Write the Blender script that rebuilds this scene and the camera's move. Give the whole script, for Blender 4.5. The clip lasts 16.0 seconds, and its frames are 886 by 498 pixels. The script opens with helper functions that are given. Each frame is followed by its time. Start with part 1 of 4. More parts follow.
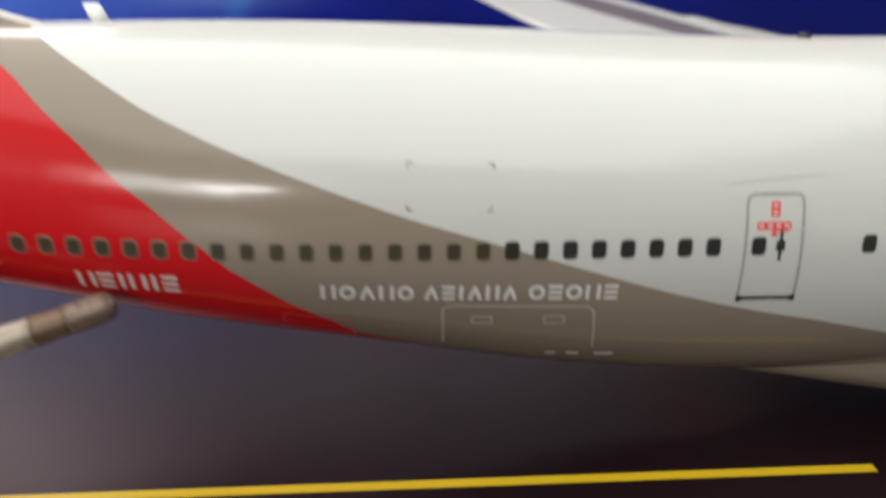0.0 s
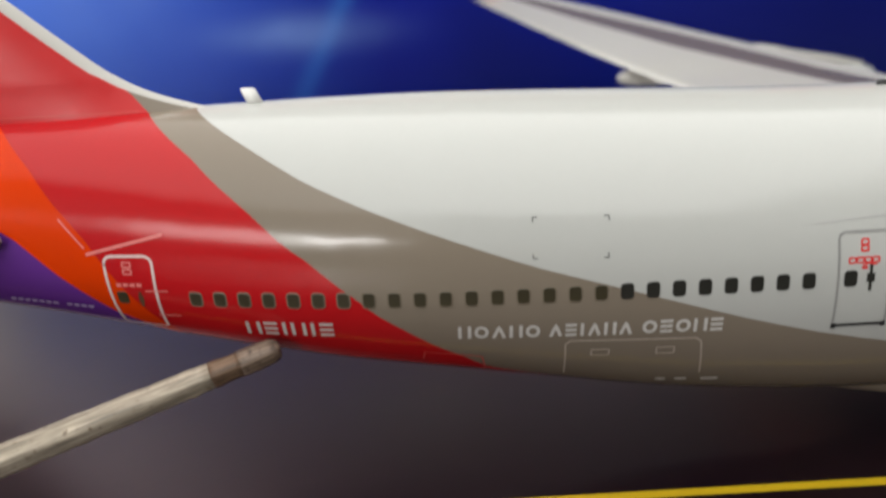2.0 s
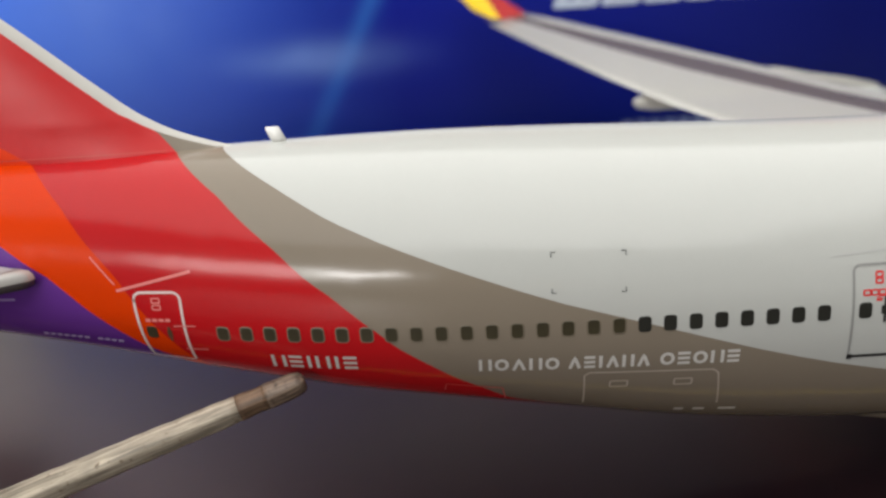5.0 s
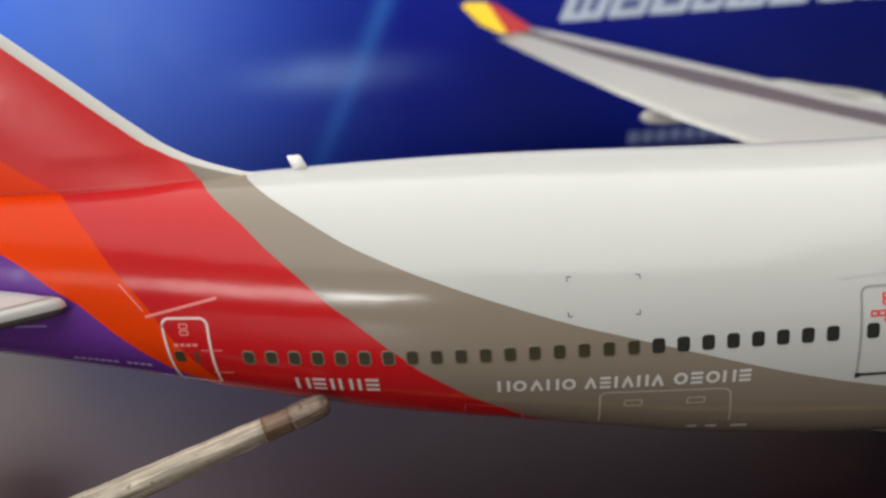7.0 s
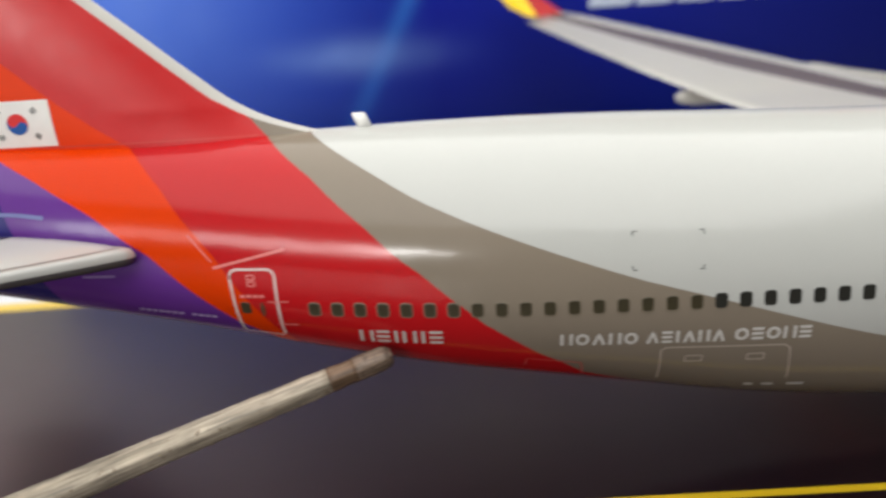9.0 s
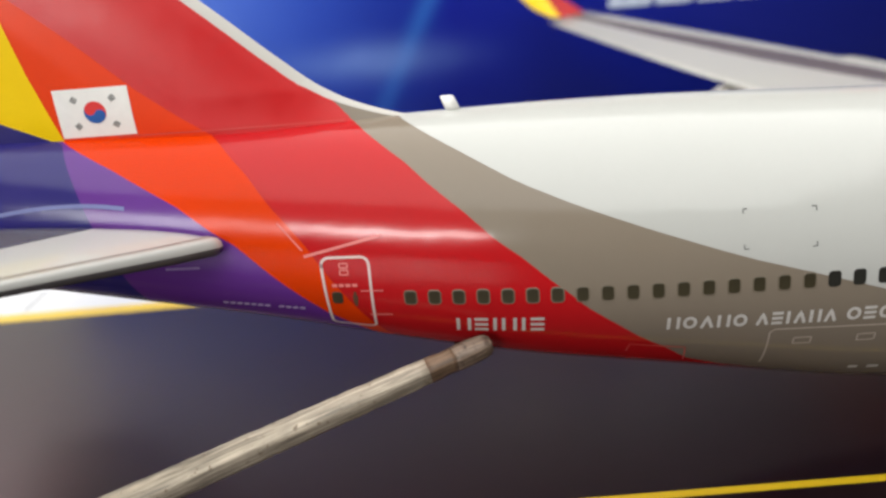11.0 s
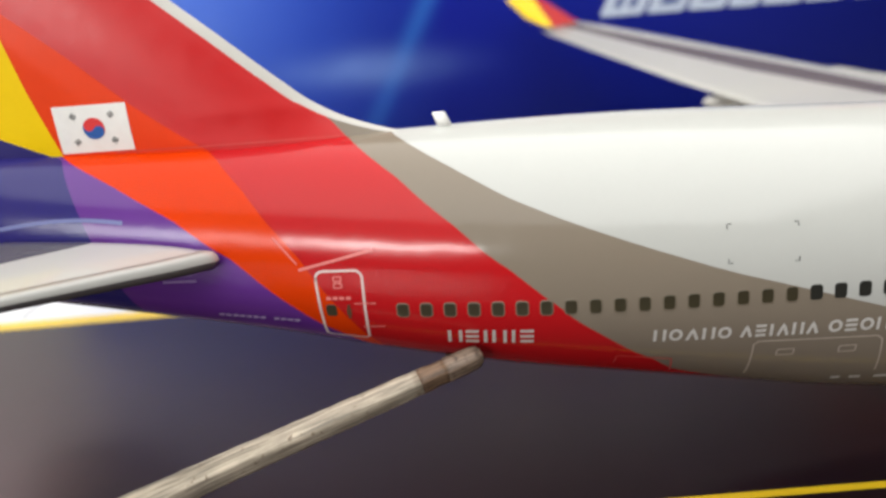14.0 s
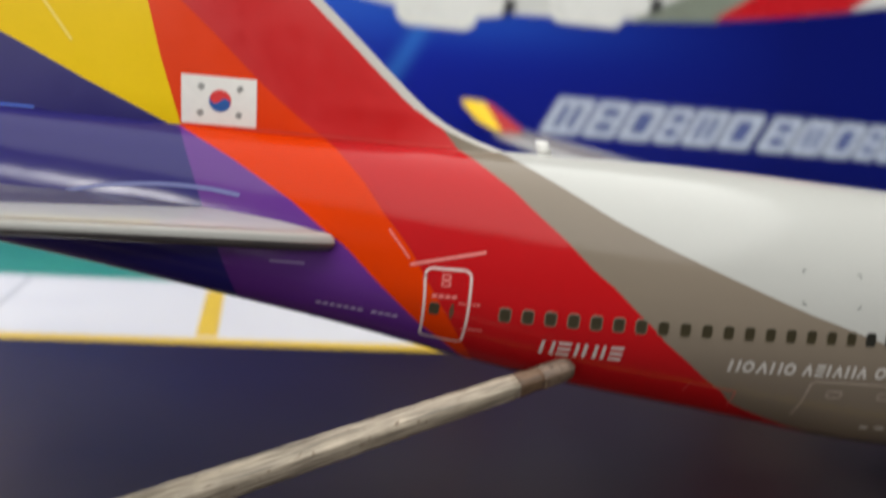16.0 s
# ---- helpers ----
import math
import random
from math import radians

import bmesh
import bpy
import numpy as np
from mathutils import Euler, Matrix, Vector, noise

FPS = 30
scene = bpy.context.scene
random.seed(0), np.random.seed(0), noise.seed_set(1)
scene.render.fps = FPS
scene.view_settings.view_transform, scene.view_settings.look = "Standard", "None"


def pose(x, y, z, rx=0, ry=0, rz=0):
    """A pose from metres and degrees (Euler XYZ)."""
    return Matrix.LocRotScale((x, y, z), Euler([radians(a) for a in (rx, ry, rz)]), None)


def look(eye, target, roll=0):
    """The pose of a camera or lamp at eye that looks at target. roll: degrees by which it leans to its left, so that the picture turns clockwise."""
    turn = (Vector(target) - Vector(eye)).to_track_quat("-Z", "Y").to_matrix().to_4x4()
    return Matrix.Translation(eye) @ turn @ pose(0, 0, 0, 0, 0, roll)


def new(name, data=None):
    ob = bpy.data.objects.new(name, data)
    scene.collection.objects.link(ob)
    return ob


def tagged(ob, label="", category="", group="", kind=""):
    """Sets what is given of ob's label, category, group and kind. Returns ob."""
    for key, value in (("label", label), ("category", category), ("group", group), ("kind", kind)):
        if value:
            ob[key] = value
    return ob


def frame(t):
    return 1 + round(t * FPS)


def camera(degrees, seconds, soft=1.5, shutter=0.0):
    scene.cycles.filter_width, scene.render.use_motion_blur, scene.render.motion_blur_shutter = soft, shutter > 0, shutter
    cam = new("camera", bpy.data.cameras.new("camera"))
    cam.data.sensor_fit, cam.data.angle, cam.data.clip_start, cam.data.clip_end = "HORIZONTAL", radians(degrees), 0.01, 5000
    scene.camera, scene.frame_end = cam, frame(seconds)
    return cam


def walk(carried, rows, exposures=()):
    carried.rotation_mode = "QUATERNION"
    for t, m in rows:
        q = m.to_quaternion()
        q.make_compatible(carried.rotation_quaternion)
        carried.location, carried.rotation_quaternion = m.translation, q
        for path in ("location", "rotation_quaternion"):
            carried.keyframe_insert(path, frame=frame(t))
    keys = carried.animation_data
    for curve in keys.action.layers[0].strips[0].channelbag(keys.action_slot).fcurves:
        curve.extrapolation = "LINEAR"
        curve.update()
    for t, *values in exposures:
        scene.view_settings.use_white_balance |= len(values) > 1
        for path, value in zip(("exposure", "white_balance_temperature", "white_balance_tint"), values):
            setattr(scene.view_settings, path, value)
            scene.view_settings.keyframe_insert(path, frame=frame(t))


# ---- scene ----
MM = 0.001
AXIS = 24.5            # height of the fuselage axis over the mat, mm

cam = camera(51.1, 16.0, soft=2.6, shutter=0.9)
# seconds, place in mm over the mat, yaw, pitch, roll in degrees
PATH = [
    (0.0, 38.46, -90.35, 53.90, -4.27, -20.91, 0.26),
    (0.5, 36.55, -95.20, 61.58, -2.34, -19.97, -1.98),
    (0.7, 38.35, -95.06, 62.25, -1.22, -18.82, -2.89),
    (1.0, 38.10, -94.71, 63.67, -1.22, -19.39, -3.23),
    (1.5, 33.59, -97.57, 59.20, -0.29, -20.34, -3.10),
    (2.0, 31.59, -99.42, 60.76, -0.45, -19.87, -3.24),
    (2.5, 33.00, -98.85, 63.23, 0.39, -19.44, -3.97),
    (3.0, 31.84, -99.67, 62.46, 0.37, -19.45, -3.93),
    (3.2, 31.84, -99.67, 62.46, 0.27, -18.86, -3.93),
    (5.3, 31.33, -100.82, 63.52, 0.62, -18.92, -4.01),
    (5.5, 31.33, -100.82, 63.52, 0.55, -18.89, -4.01),
    (6.0, 30.15, -101.88, 63.32, 0.37, -18.66, -3.94),
    (6.5, 30.59, -101.66, 65.14, 0.76, -18.89, -4.40),
    (7.0, 30.07, -102.80, 66.65, 0.88, -18.67, -4.63),
    (7.5, 30.06, -103.19, 67.21, 1.05, -18.32, -4.80),
    (8.0, 30.07, -102.97, 66.07, 1.15, -18.28, -4.81),
    (8.5, 29.60, -103.07, 65.96, 0.99, -18.36, -4.76),
    (9.0, 23.20, -105.71, 63.04, 1.13, -18.70, -3.99),
    (9.5, 16.94, -102.63, 67.51, -1.12, -16.98, -4.98),
    (10.0, 9.84, -102.61, 58.45, -1.42, -18.27, -4.45),
    (10.2, 9.84, -102.61, 58.45, -1.04, -17.75, -4.45),
    (12.3, 11.21, -105.29, 62.41, 0.01, -17.96, -4.67),
    (12.5, 11.21, -105.29, 62.41, -0.13, -17.51, -4.67),
    (13.0, 11.36, -105.49, 62.78, -0.26, -17.36, -4.68),
    (13.5, 11.46, -105.73, 63.19, -0.33, -17.26, -4.73),
    (14.0, 10.80, -105.24, 61.54, -0.54, -17.67, -4.51),
    (14.5, 5.51, -105.52, 60.17, -0.84, -17.44, -4.18),
    (14.6, 2.78, -106.45, 60.23, -1.24, -16.76, -4.18),
    (14.7, -2.67, -106.73, 60.68, -2.09, -16.39, -4.01),
    (14.8, -6.96, -106.93, 59.63, -1.74, -15.69, -3.70),
    (14.9, -9.99, -108.06, 58.03, -1.98, -14.55, -2.14),
    (15.0, -10.84, -108.30, 53.75, -2.88, -12.75, 1.24),
    (15.1, -10.30, -108.35, 54.64, -3.03, -12.08, 1.76),
    (15.2, -13.06, -111.34, 54.60, -3.97, -10.22, 2.70),
    (15.4, -18.36, -114.32, 52.01, -6.08, -6.76, 4.32),
    (15.5, -20.50, -115.70, 51.30, -7.72, -6.72, 4.22),
    (15.6, -21.29, -114.01, 50.07, -8.60, -6.09, 4.32),
    (15.7, -20.34, -111.19, 47.72, -10.15, -5.95, 5.35),
    (15.8, -19.18, -109.54, 46.27, -10.79, -6.64, 5.53),
    (15.9, -19.86, -110.01, 47.07, -11.06, -7.84, 5.15),
    (16.0, -21.21, -109.48, 48.70, -11.71, -9.33, 5.19),
    (16.1, -22.57, -108.95, 50.78, -12.36, -11.40, 5.22),
]


def aim(x, y, z, yaw, pitch, roll):
    return pose(x * MM, y * MM, z * MM, 0, 0, yaw) @ pose(0, 0, 0, 90 + pitch, 0, 0) @ pose(0, 0, 0, 0, 0, roll)


walk(cam, [(t, aim(*row)) for t, *row in PATH], [(0.0, -0.05), (0.6, -0.22), (1.2, -0.29), (8.5, -0.26), (9.0, -0.18), (10.0, -0.14), (12.5, -0.01), (15.0, -0.04), (15.5, -0.15), (16.0, -0.32)])
cam.data.dof.use_dof = True
cam.data.dof.focus_distance = 0.096
cam.data.dof.aperture_fstop = 25

# ---- light ----
world = bpy.data.worlds.new("room_air")
scene.world = world
world.use_nodes = True
world.node_tree.nodes["Background"].inputs[0].default_value = (0.9, 0.95, 1.0, 1)
world.node_tree.nodes["Background"].inputs[1].default_value = 0.05
scene.view_settings.exposure = 0.0


def area_lamp(name, eye, target, sx, sy, watts, colour):
    lamp = new(name, bpy.data.lights.new(name, "AREA"))
    lamp.data.shape, lamp.data.size, lamp.data.size_y = "RECTANGLE", sx, sy
    lamp.data.energy, lamp.data.color = watts, colour
    lamp.matrix_world = look(eye, target)
    return lamp


# a luminous ceiling panel, a tube light low across the room; added fills: a small low lamp beyond the desk, a rear
# ceiling panel
area_lamp("low_fill_lamp", (-0.42, -0.85, 0.20), (-0.02, 0.0, 0.04), 0.25, 0.12, 1.5, (1.0, 0.99, 0.97))
area_lamp("ceiling_lamp", (-0.2, -0.76, 1.545), (-0.2, -0.76, 0), 2.4, 3.44, 78, (0.985, 0.985, 0.955))
# unseen rear panel, added to brighten the back and the mat's left side
area_lamp("ceiling_lamp", (-1.1, 1.42, 1.545), (-1.1, 1.42, 0), 0.9, 0.8, 32, (0.985, 0.985, 0.955))
tube = area_lamp("tube_lamp", (-0.64, -1.93, 0.45), (0.0, 0.0, 0.1), 0.33, 0.014, 5.5, (1.0, 0.98, 0.95))
slant = Vector((1, 0, 0.26)).normalized()
tube.matrix_world = Matrix((slant, Vector((0, -1, 0)).cross(slant), Vector((0, -1, 0)))).transposed().to_4x4()
tube.location = (-0.64, -1.93, 0.45)


# ---- materials ----
def material(name, colour, rough=0.35, metal=0.0, coat=0.0, vary=0.06, grain=900.0, bump=0.0, spec=0.5, uneven=0.15, wave=0.0):
    """Painted or printed surface: base colour with slow blotches and fine grain, varied gloss, fine relief."""
    m = bpy.data.materials.new(name)
    m.use_nodes = True
    nt = m.node_tree
    b = nt.nodes["Principled BSDF"]
    b.inputs["Metallic"].default_value = metal
    b.inputs["Coat Weight"].default_value = coat
    b.inputs["Coat Roughness"].default_value = 0.11
    b.inputs["Specular IOR Level"].default_value = spec
    tc = nt.nodes.new("ShaderNodeTexCoord")
    fine = nt.nodes.new("ShaderNodeTexNoise")
    fine.inputs["Scale"].default_value = grain
    fine.inputs["Detail"].default_value = 4
    slow = nt.nodes.new("ShaderNodeTexNoise")
    slow.inputs["Scale"].default_value = grain / 14
    slow.inputs["Detail"].default_value = 2
    both = nt.nodes.new("ShaderNodeMath")
    both.operation = "ADD"
    for n in (fine, slow):
        nt.links.new(tc.outputs["Object"], n.inputs["Vector"])
    nt.links.new(fine.outputs["Fac"], both.inputs[0])
    nt.links.new(slow.outputs["Fac"], both.inputs[1])
    ramp = nt.nodes.new("ShaderNodeMapRange")
    ramp.inputs["From Min"].default_value, ramp.inputs["From Max"].default_value = 0.6, 1.4
    ramp.inputs["To Min"].default_value, ramp.inputs["To Max"].default_value = 1 - vary, 1 + vary
    ramp.clamp = False
    nt.links.new(both.outputs[0], ramp.inputs["Value"])
    mix = nt.nodes.new("ShaderNodeVectorMath")
    mix.operation = "SCALE"
    mix.inputs[0].default_value = colour
    nt.links.new(ramp.outputs[0], mix.inputs["Scale"])
    nt.links.new(mix.outputs[0], b.inputs["Base Color"])
    gloss = nt.nodes.new("ShaderNodeMapRange")
    gloss.inputs["From Min"].default_value, gloss.inputs["From Max"].default_value = 0.3, 0.7
    gloss.inputs["To Min"].default_value, gloss.inputs["To Max"].default_value = rough * (1 - uneven), rough * (1 + uneven)
    gloss.clamp = False
    nt.links.new(slow.outputs["Fac"], gloss.inputs["Value"])
    nt.links.new(gloss.outputs[0], b.inputs["Roughness"])
    if wave:
        swell = nt.nodes.new("ShaderNodeTexNoise")
        swell.inputs["Scale"].default_value = 260.0
        swell.inputs["Detail"].default_value = 1
        nt.links.new(tc.outputs["Object"], swell.inputs["Vector"])
        bp = nt.nodes.new("ShaderNodeBump")
        bp.inputs["Distance"].default_value = wave
        nt.links.new(swell.outputs["Fac"], bp.inputs["Height"])
        nt.links.new(bp.outputs[0], b.inputs["Normal"])
        nt.links.new(bp.outputs[0], b.inputs["Coat Normal"])
    if bump:
        bp = nt.nodes.new("ShaderNodeBump")
        bp.inputs["Strength"].default_value = bump
        bp.inputs["Distance"].default_value = 0.0002
        nt.links.new(fine.outputs["Fac"], bp.inputs["Height"])
        nt.links.new(bp.outputs[0], b.inputs["Normal"])
    return m


PAINT = dict(rough=0.155, coat=0.0, spec=0.31, vary=0.008, grain=1500.0, uneven=0.02, wave=0.00004)
WHITE = material("white_paint", (0.486, 0.493, 0.471), **{**PAINT, "spec": 0.45})
TAUPE = material("taupe_paint", (0.224, 0.186, 0.144), **{**PAINT, "rough": 0.15})
RED = material("red_paint", (0.47, 0.008, 0.011), **{**PAINT, "spec": 0.26, "rough": 0.15})
ORANGE = material("orange_paint", (0.66, 0.042, 0.001), **{**PAINT, "spec": 0.12})
PURPLE = material("purple_paint", (0.115, 0.028, 0.24), **PAINT)
NAVY = material("navy_paint", (0.022, 0.017, 0.15), **PAINT)
YELLOW = material("yellow_paint", (0.95, 0.63, 0.003), **PAINT)
SILVER = material("light_grey_paint", (0.45, 0.435, 0.405), **PAINT)
PANELSHADE = material("grey_panel_and_underside_shade", (0.105, 0.1, 0.105), **PAINT)
METAL = material("bare_metal", (0.55, 0.55, 0.55), rough=0.3, metal=1.0, vary=0.05)
GLASSBLACK = material("window_black", (0.022, 0.022, 0.018), rough=0.35, vary=0.1)
FRAMEGREY = material("window_frame_grey", (0.17, 0.14, 0.10), rough=0.5)
INKBLACK = material("black_ink", (0.015, 0.015, 0.016), rough=0.4)
INKWHITE = material("white_ink", (0.83, 0.82, 0.79), rough=0.45, vary=0.05)
LETTERINK = material("dull_white_ink", (0.60, 0.58, 0.55), rough=0.45, vary=0.06)
DOORINK = material("pinkish_white_ink", (0.72, 0.60, 0.57), rough=0.45, vary=0.05)
INKGREY = material("grey_ink", (0.28, 0.28, 0.27), rough=0.45)
INKPALE = material("pale_taupe_ink", (0.44, 0.38, 0.32), rough=0.45)
INKPINK = material("pale_red_ink", (0.75, 0.22, 0.2), rough=0.45)
HANDLEINK = material("olive_ink", (0.10, 0.05, 0.025), rough=0.45)
INKDIM = material("dim_red_ink", (0.60, 0.06, 0.05), rough=0.45)
INKRED = material("red_ink", (0.70, 0.03, 0.03), rough=0.45)
INKBLUE = material("blue_ink", (0.01, 0.09, 0.36), rough=0.45)
RUBBER = material("tyre_rubber", (0.02, 0.02, 0.02), rough=0.7)
INKPALEGREY = material("pale_grey_ink", (0.45, 0.45, 0.44), rough=0.45)
FINGREY = material("fin_grey_paint", (0.36, 0.35, 0.34), **PAINT)

# ---- building helpers ----
def place(x, y, z):
    """Aircraft coordinates in mm (x forward, y to port, z up from the fuselage axis) to world metres."""
    return Vector((x * MM, y * MM, (z + AXIS) * MM))


def thing(name, at, label, category, group="", kind=""):
    ob = new(name)
    ob.empty_display_size = 0.01
    ob.location = at
    return tagged(ob, label, category, group, kind)


def part(name, bm, mats, parent=None, label="", smooth=True):
    me = bpy.data.meshes.new(name)
    bm.to_mesh(me)
    bm.free()
    for m in mats if isinstance(mats, (list, tuple)) else [mats]:
        me.materials.append(m)
    if smooth:
        for p in me.polygons:
            p.use_smooth = True
    ob = new(name, me)
    if parent is not None:
        ob.parent = parent
        ob.matrix_parent_inverse = Matrix.Translation(-parent.location) if parent.data is None else Matrix.Identity(4)
    if label:
        ob["label"] = label
    return ob


def shared(name, mesh_data, m, parent, label=""):
    ob = new(name, mesh_data)
    ob.parent = parent
    ob.matrix_basis = m
    if label:
        ob["label"] = label
    return ob


def curve_at(x, knots, values):
    """Smooth curve through (knots, values)."""
    n = len(knots)
    if x <= knots[0]:
        return values[0]
    if x >= knots[-1]:
        return values[-1]
    i = max(k for k in range(n - 1) if knots[k] <= x)

    def slope(k):
        a, b = max(0, k - 1), min(n - 1, k + 1)
        if 0 < k < n - 1:
            h0, h1 = knots[k] - knots[k - 1], knots[k + 1] - knots[k]
            return ((values[k] - values[k - 1]) / h0 * h1 + (values[k + 1] - values[k]) / h1 * h0) / (h0 + h1)
        return (values[b] - values[a]) / (knots[b] - knots[a])

    h = knots[i + 1] - knots[i]
    t = (x - knots[i]) / h
    return ((2 * t**3 - 3 * t * t + 1) * values[i] + (t**3 - 2 * t * t + t) * h * slope(i)
            + (3 * t * t - 2 * t**3) * values[i + 1] + (t**3 - t * t) * h * slope(i + 1))


def lines_at(x, knots, values):
    return float(np.interp(x, knots, values))


def box_into(bm, lo, hi, bevel=0.0):
    """A box between two corners in aircraft mm."""
    a, b = place(*lo), place(*hi)
    made = bmesh.ops.create_cube(bm, size=1.0, matrix=Matrix.LocRotScale((a + b) / 2, None, b - a))
    if bevel:
        edges = list({e for v in made["verts"] for e in v.link_edges})
        bmesh.ops.bevel(bm, geom=edges, offset=bevel * MM, segments=2, affect="EDGES")
    return bm


def tube_into(bm, ends, radii, sides=16):
    """A lathe along a line of points with radii, closed at both ends."""
    rings = []
    for k, (p, r) in enumerate(zip(ends, radii)):
        way = (ends[min(k + 1, len(ends) - 1)] - ends[max(k - 1, 0)]).normalized()
        side = way.orthogonal().normalized()
        other = way.cross(side)
        rings.append([bm.verts.new(p + r * (math.cos(a) * side + math.sin(a) * other))
                      for a in (2 * math.pi * i / sides for i in range(sides))])
    # keep the rings in step with the first
    for k in range(1, len(rings)):
        first = rings[k - 1][0].co - ends[k - 1]
        turn = max(range(sides), key=lambda i: (rings[k][i].co - ends[k]).dot(first))
        rings[k] = rings[k][turn:] + rings[k][:turn]
    for a, b in zip(rings, rings[1:]):
        for i in range(sides):
            bm.faces.new((a[i], a[(i + 1) % sides], b[(i + 1) % sides], b[i]))
    bm.faces.new(rings[0][::-1])
    bm.faces.new(rings[-1])
    bmesh.ops.recalc_face_normals(bm, faces=bm.faces)
    return bm


# ---- the aircraft's shape, mm ----
KX = (-76, -60, -40, -25, -10, 5, 20, 30, 40, 55, 75, 95, 130, 150, 172, 200, 232, 252, 263, 268)
CROWN = (17.2, 18.75, 18.9, 18.6, 18.3, 18.2, 18.3, 18.2, 17.9, 17.2, 16.45, 16.3, 16.5, 18.0, 22.5, 23.8, 21.5, 13.5, 6.0, 0.5)
KEEL = (9.0, 5.9, 2.3, -0.7, -3.8, -7.4, -10.5, -12.1, -13.8, -16.5, -18.3, -18.4, -18.4, -18.4, -18.4, -18.2, -16.0, -10.5, -5.5, -0.5)
HALF = (1.2, 3.2, 5.5, 7.2, 9.0, 11.4, 14.0, 15.2, 15.8, 16.15, 16.25, 16.25, 16.25, 16.25, 16.25, 16.25, 15.6, 10.5, 5.0, 0.4)
WAIST_X, WAIST_Z = (-76, -40, -10, 20, 50, 230, 268), (11.2, 9.0, 4.2, 1.5, 0.6, 0.6, 0.0)


def section(x):
    return (curve_at(x, KX, CROWN), curve_at(x, KX, KEEL), curve_at(x, KX, HALF), curve_at(x, WAIST_X, WAIST_Z))


def skin(x, a):
    """The skin at station x and angle a (0 to port, 90 degrees up), and its height."""
    top, low, half, waist = section(x)
    s = math.sin(a)
    return half * math.cos(a), waist + s * ((top - waist) if s > 0 else (waist - low))


def side(x, z):
    """y of the starboard skin at station x and height z."""
    top, low, half, waist = section(x)
    u = (z - waist) / (top - waist) if z > waist else (waist - z) / (waist - low)
    return -half * math.sqrt(max(0.0, 1 - min(1.0, u) ** 2))


def outward(x, z):
    e = 0.05
    dx = Vector((2 * e, side(x + e, z) - side(x - e, z), 0))
    dz = Vector((0, side(x, z + e) - side(x, z - e), 2 * e))
    n = dx.cross(dz).normalized()
    return n if n.y < 0 else -n


# the edges of the colour bands: station by height
TAUPE_WHITE = ((-18.5, -12, -9.4, -7.5, -6.2, -4.9, -3.0, -1.2, 0.4, 2.2, 3.4, 5.5, 7.5, 9.6, 12, 15, 17.65, 20), (125, 98, 86.7, 79.4, 73.2, 68, 61.7, 56.2, 51.3, 45.5, 41.5, 35.6, 30.1, 24.6, 19.0, 13.4, 8.2, 3))
RED_TAUPE = ((-18.5, -13, -11, -9.3, -7.3, -5.3, -3.6, -0.9, 0.7, 1.8, 4.9, 6.4, 9.5, 12.2, 14.4, 17.7, 20), (60, 46, 40.4, 36.3, 34.0, 30.9, 28.7, 25.0, 23.4, 22.0, 18.5, 16.4, 13.1, 9.8, 7.4, 2.7, -1))
ORANGE_RED = ((-18, -3, 0, 4, 6.8, 8.6, 10.8, 14.1, 17.3, 20), (14, 2.5, 0.5, -2.2, -3.9, -5.3, -7.2, -9.6, -12.7, -16.5))
PURPLE_ORANGE = ((-18, -4, -1.2, 3.3, 7, 8.5, 11.5, 15.5, 18.2, 20), (18, 1.2, -2.6, -7.6, -11.4, -13.7, -17.5, -24.2, -29.6, -33))
NAVY_PURPLE = ((-18, -2, 1.6, 4.9, 10.5, 13.5, 18.1, 20), (-16, -22, -23.4, -24.7, -27, -28.1, -29.9, -33.5))
BANDS = (NAVY_PURPLE, PURPLE_ORANGE, ORANGE_RED, RED_TAUPE, TAUPE_WHITE)


def band_station(edge, a):
    """Where a band's edge crosses the skin at angle a."""
    lo, hi = -70.0, 140.0
    for _ in range(40):
        mid = (lo + hi) / 2
        if mid < lines_at(skin(mid, a)[1], *edge):
            lo = mid
        else:
            hi = mid
    return (lo + hi) / 2


def fuselage_mesh():
    bm = bmesh.new()
    around = 112
    zones = ((14, 0), (7, 1), (8, 2), (14, 3), (16, 4), (84, 5))
    rows = []
    for j in range(around):
        a = 2 * math.pi * (j + 0.5) / around
        marks = [-76.0]
        for edge in BANDS:
            marks.append(max(marks[-1] + 0.02, band_station(edge, a)))
        marks.append(268.0)
        row = []
        for k, (count, _) in enumerate(zones):
            for i in range(count):
                t = i / count
                if k == 5:
                    t = t**1.15
                x = marks[k] + (marks[k + 1] - marks[k]) * t
                y, z = skin(x, a)
                row.append(bm.verts.new(place(x, y, z)))
        row.append(bm.verts.new(place(268.0, *skin(268.0, a))))
        rows.append(row)
    kinds = [m for count, m in zones for _ in range(count)]
    for j in range(around):
        p, q = rows[j], rows[(j + 1) % around]
        for i, m in enumerate(kinds):
            f = bm.faces.new((p[i], p[i + 1], q[i + 1], q[i]))
            f.material_index = m
    bm.faces.new([r[0] for r in rows]).material_index = 0
    bm.faces.new([r[-1] for r in rows]).material_index = 5
    bmesh.ops.recalc_face_normals(bm, faces=bm.faces)
    return bm


airplane = thing("model_airplane", place(20, 0, -AXIS), "glossy die-cast model jumbo jet with striped colourful tail", "model airplane")
fuselage = part("fuselage", fuselage_mesh(), [NAVY, PURPLE, ORANGE, RED, TAUPE, WHITE], airplane, "white fuselage sweeping through taupe, red, orange and purple stripes")

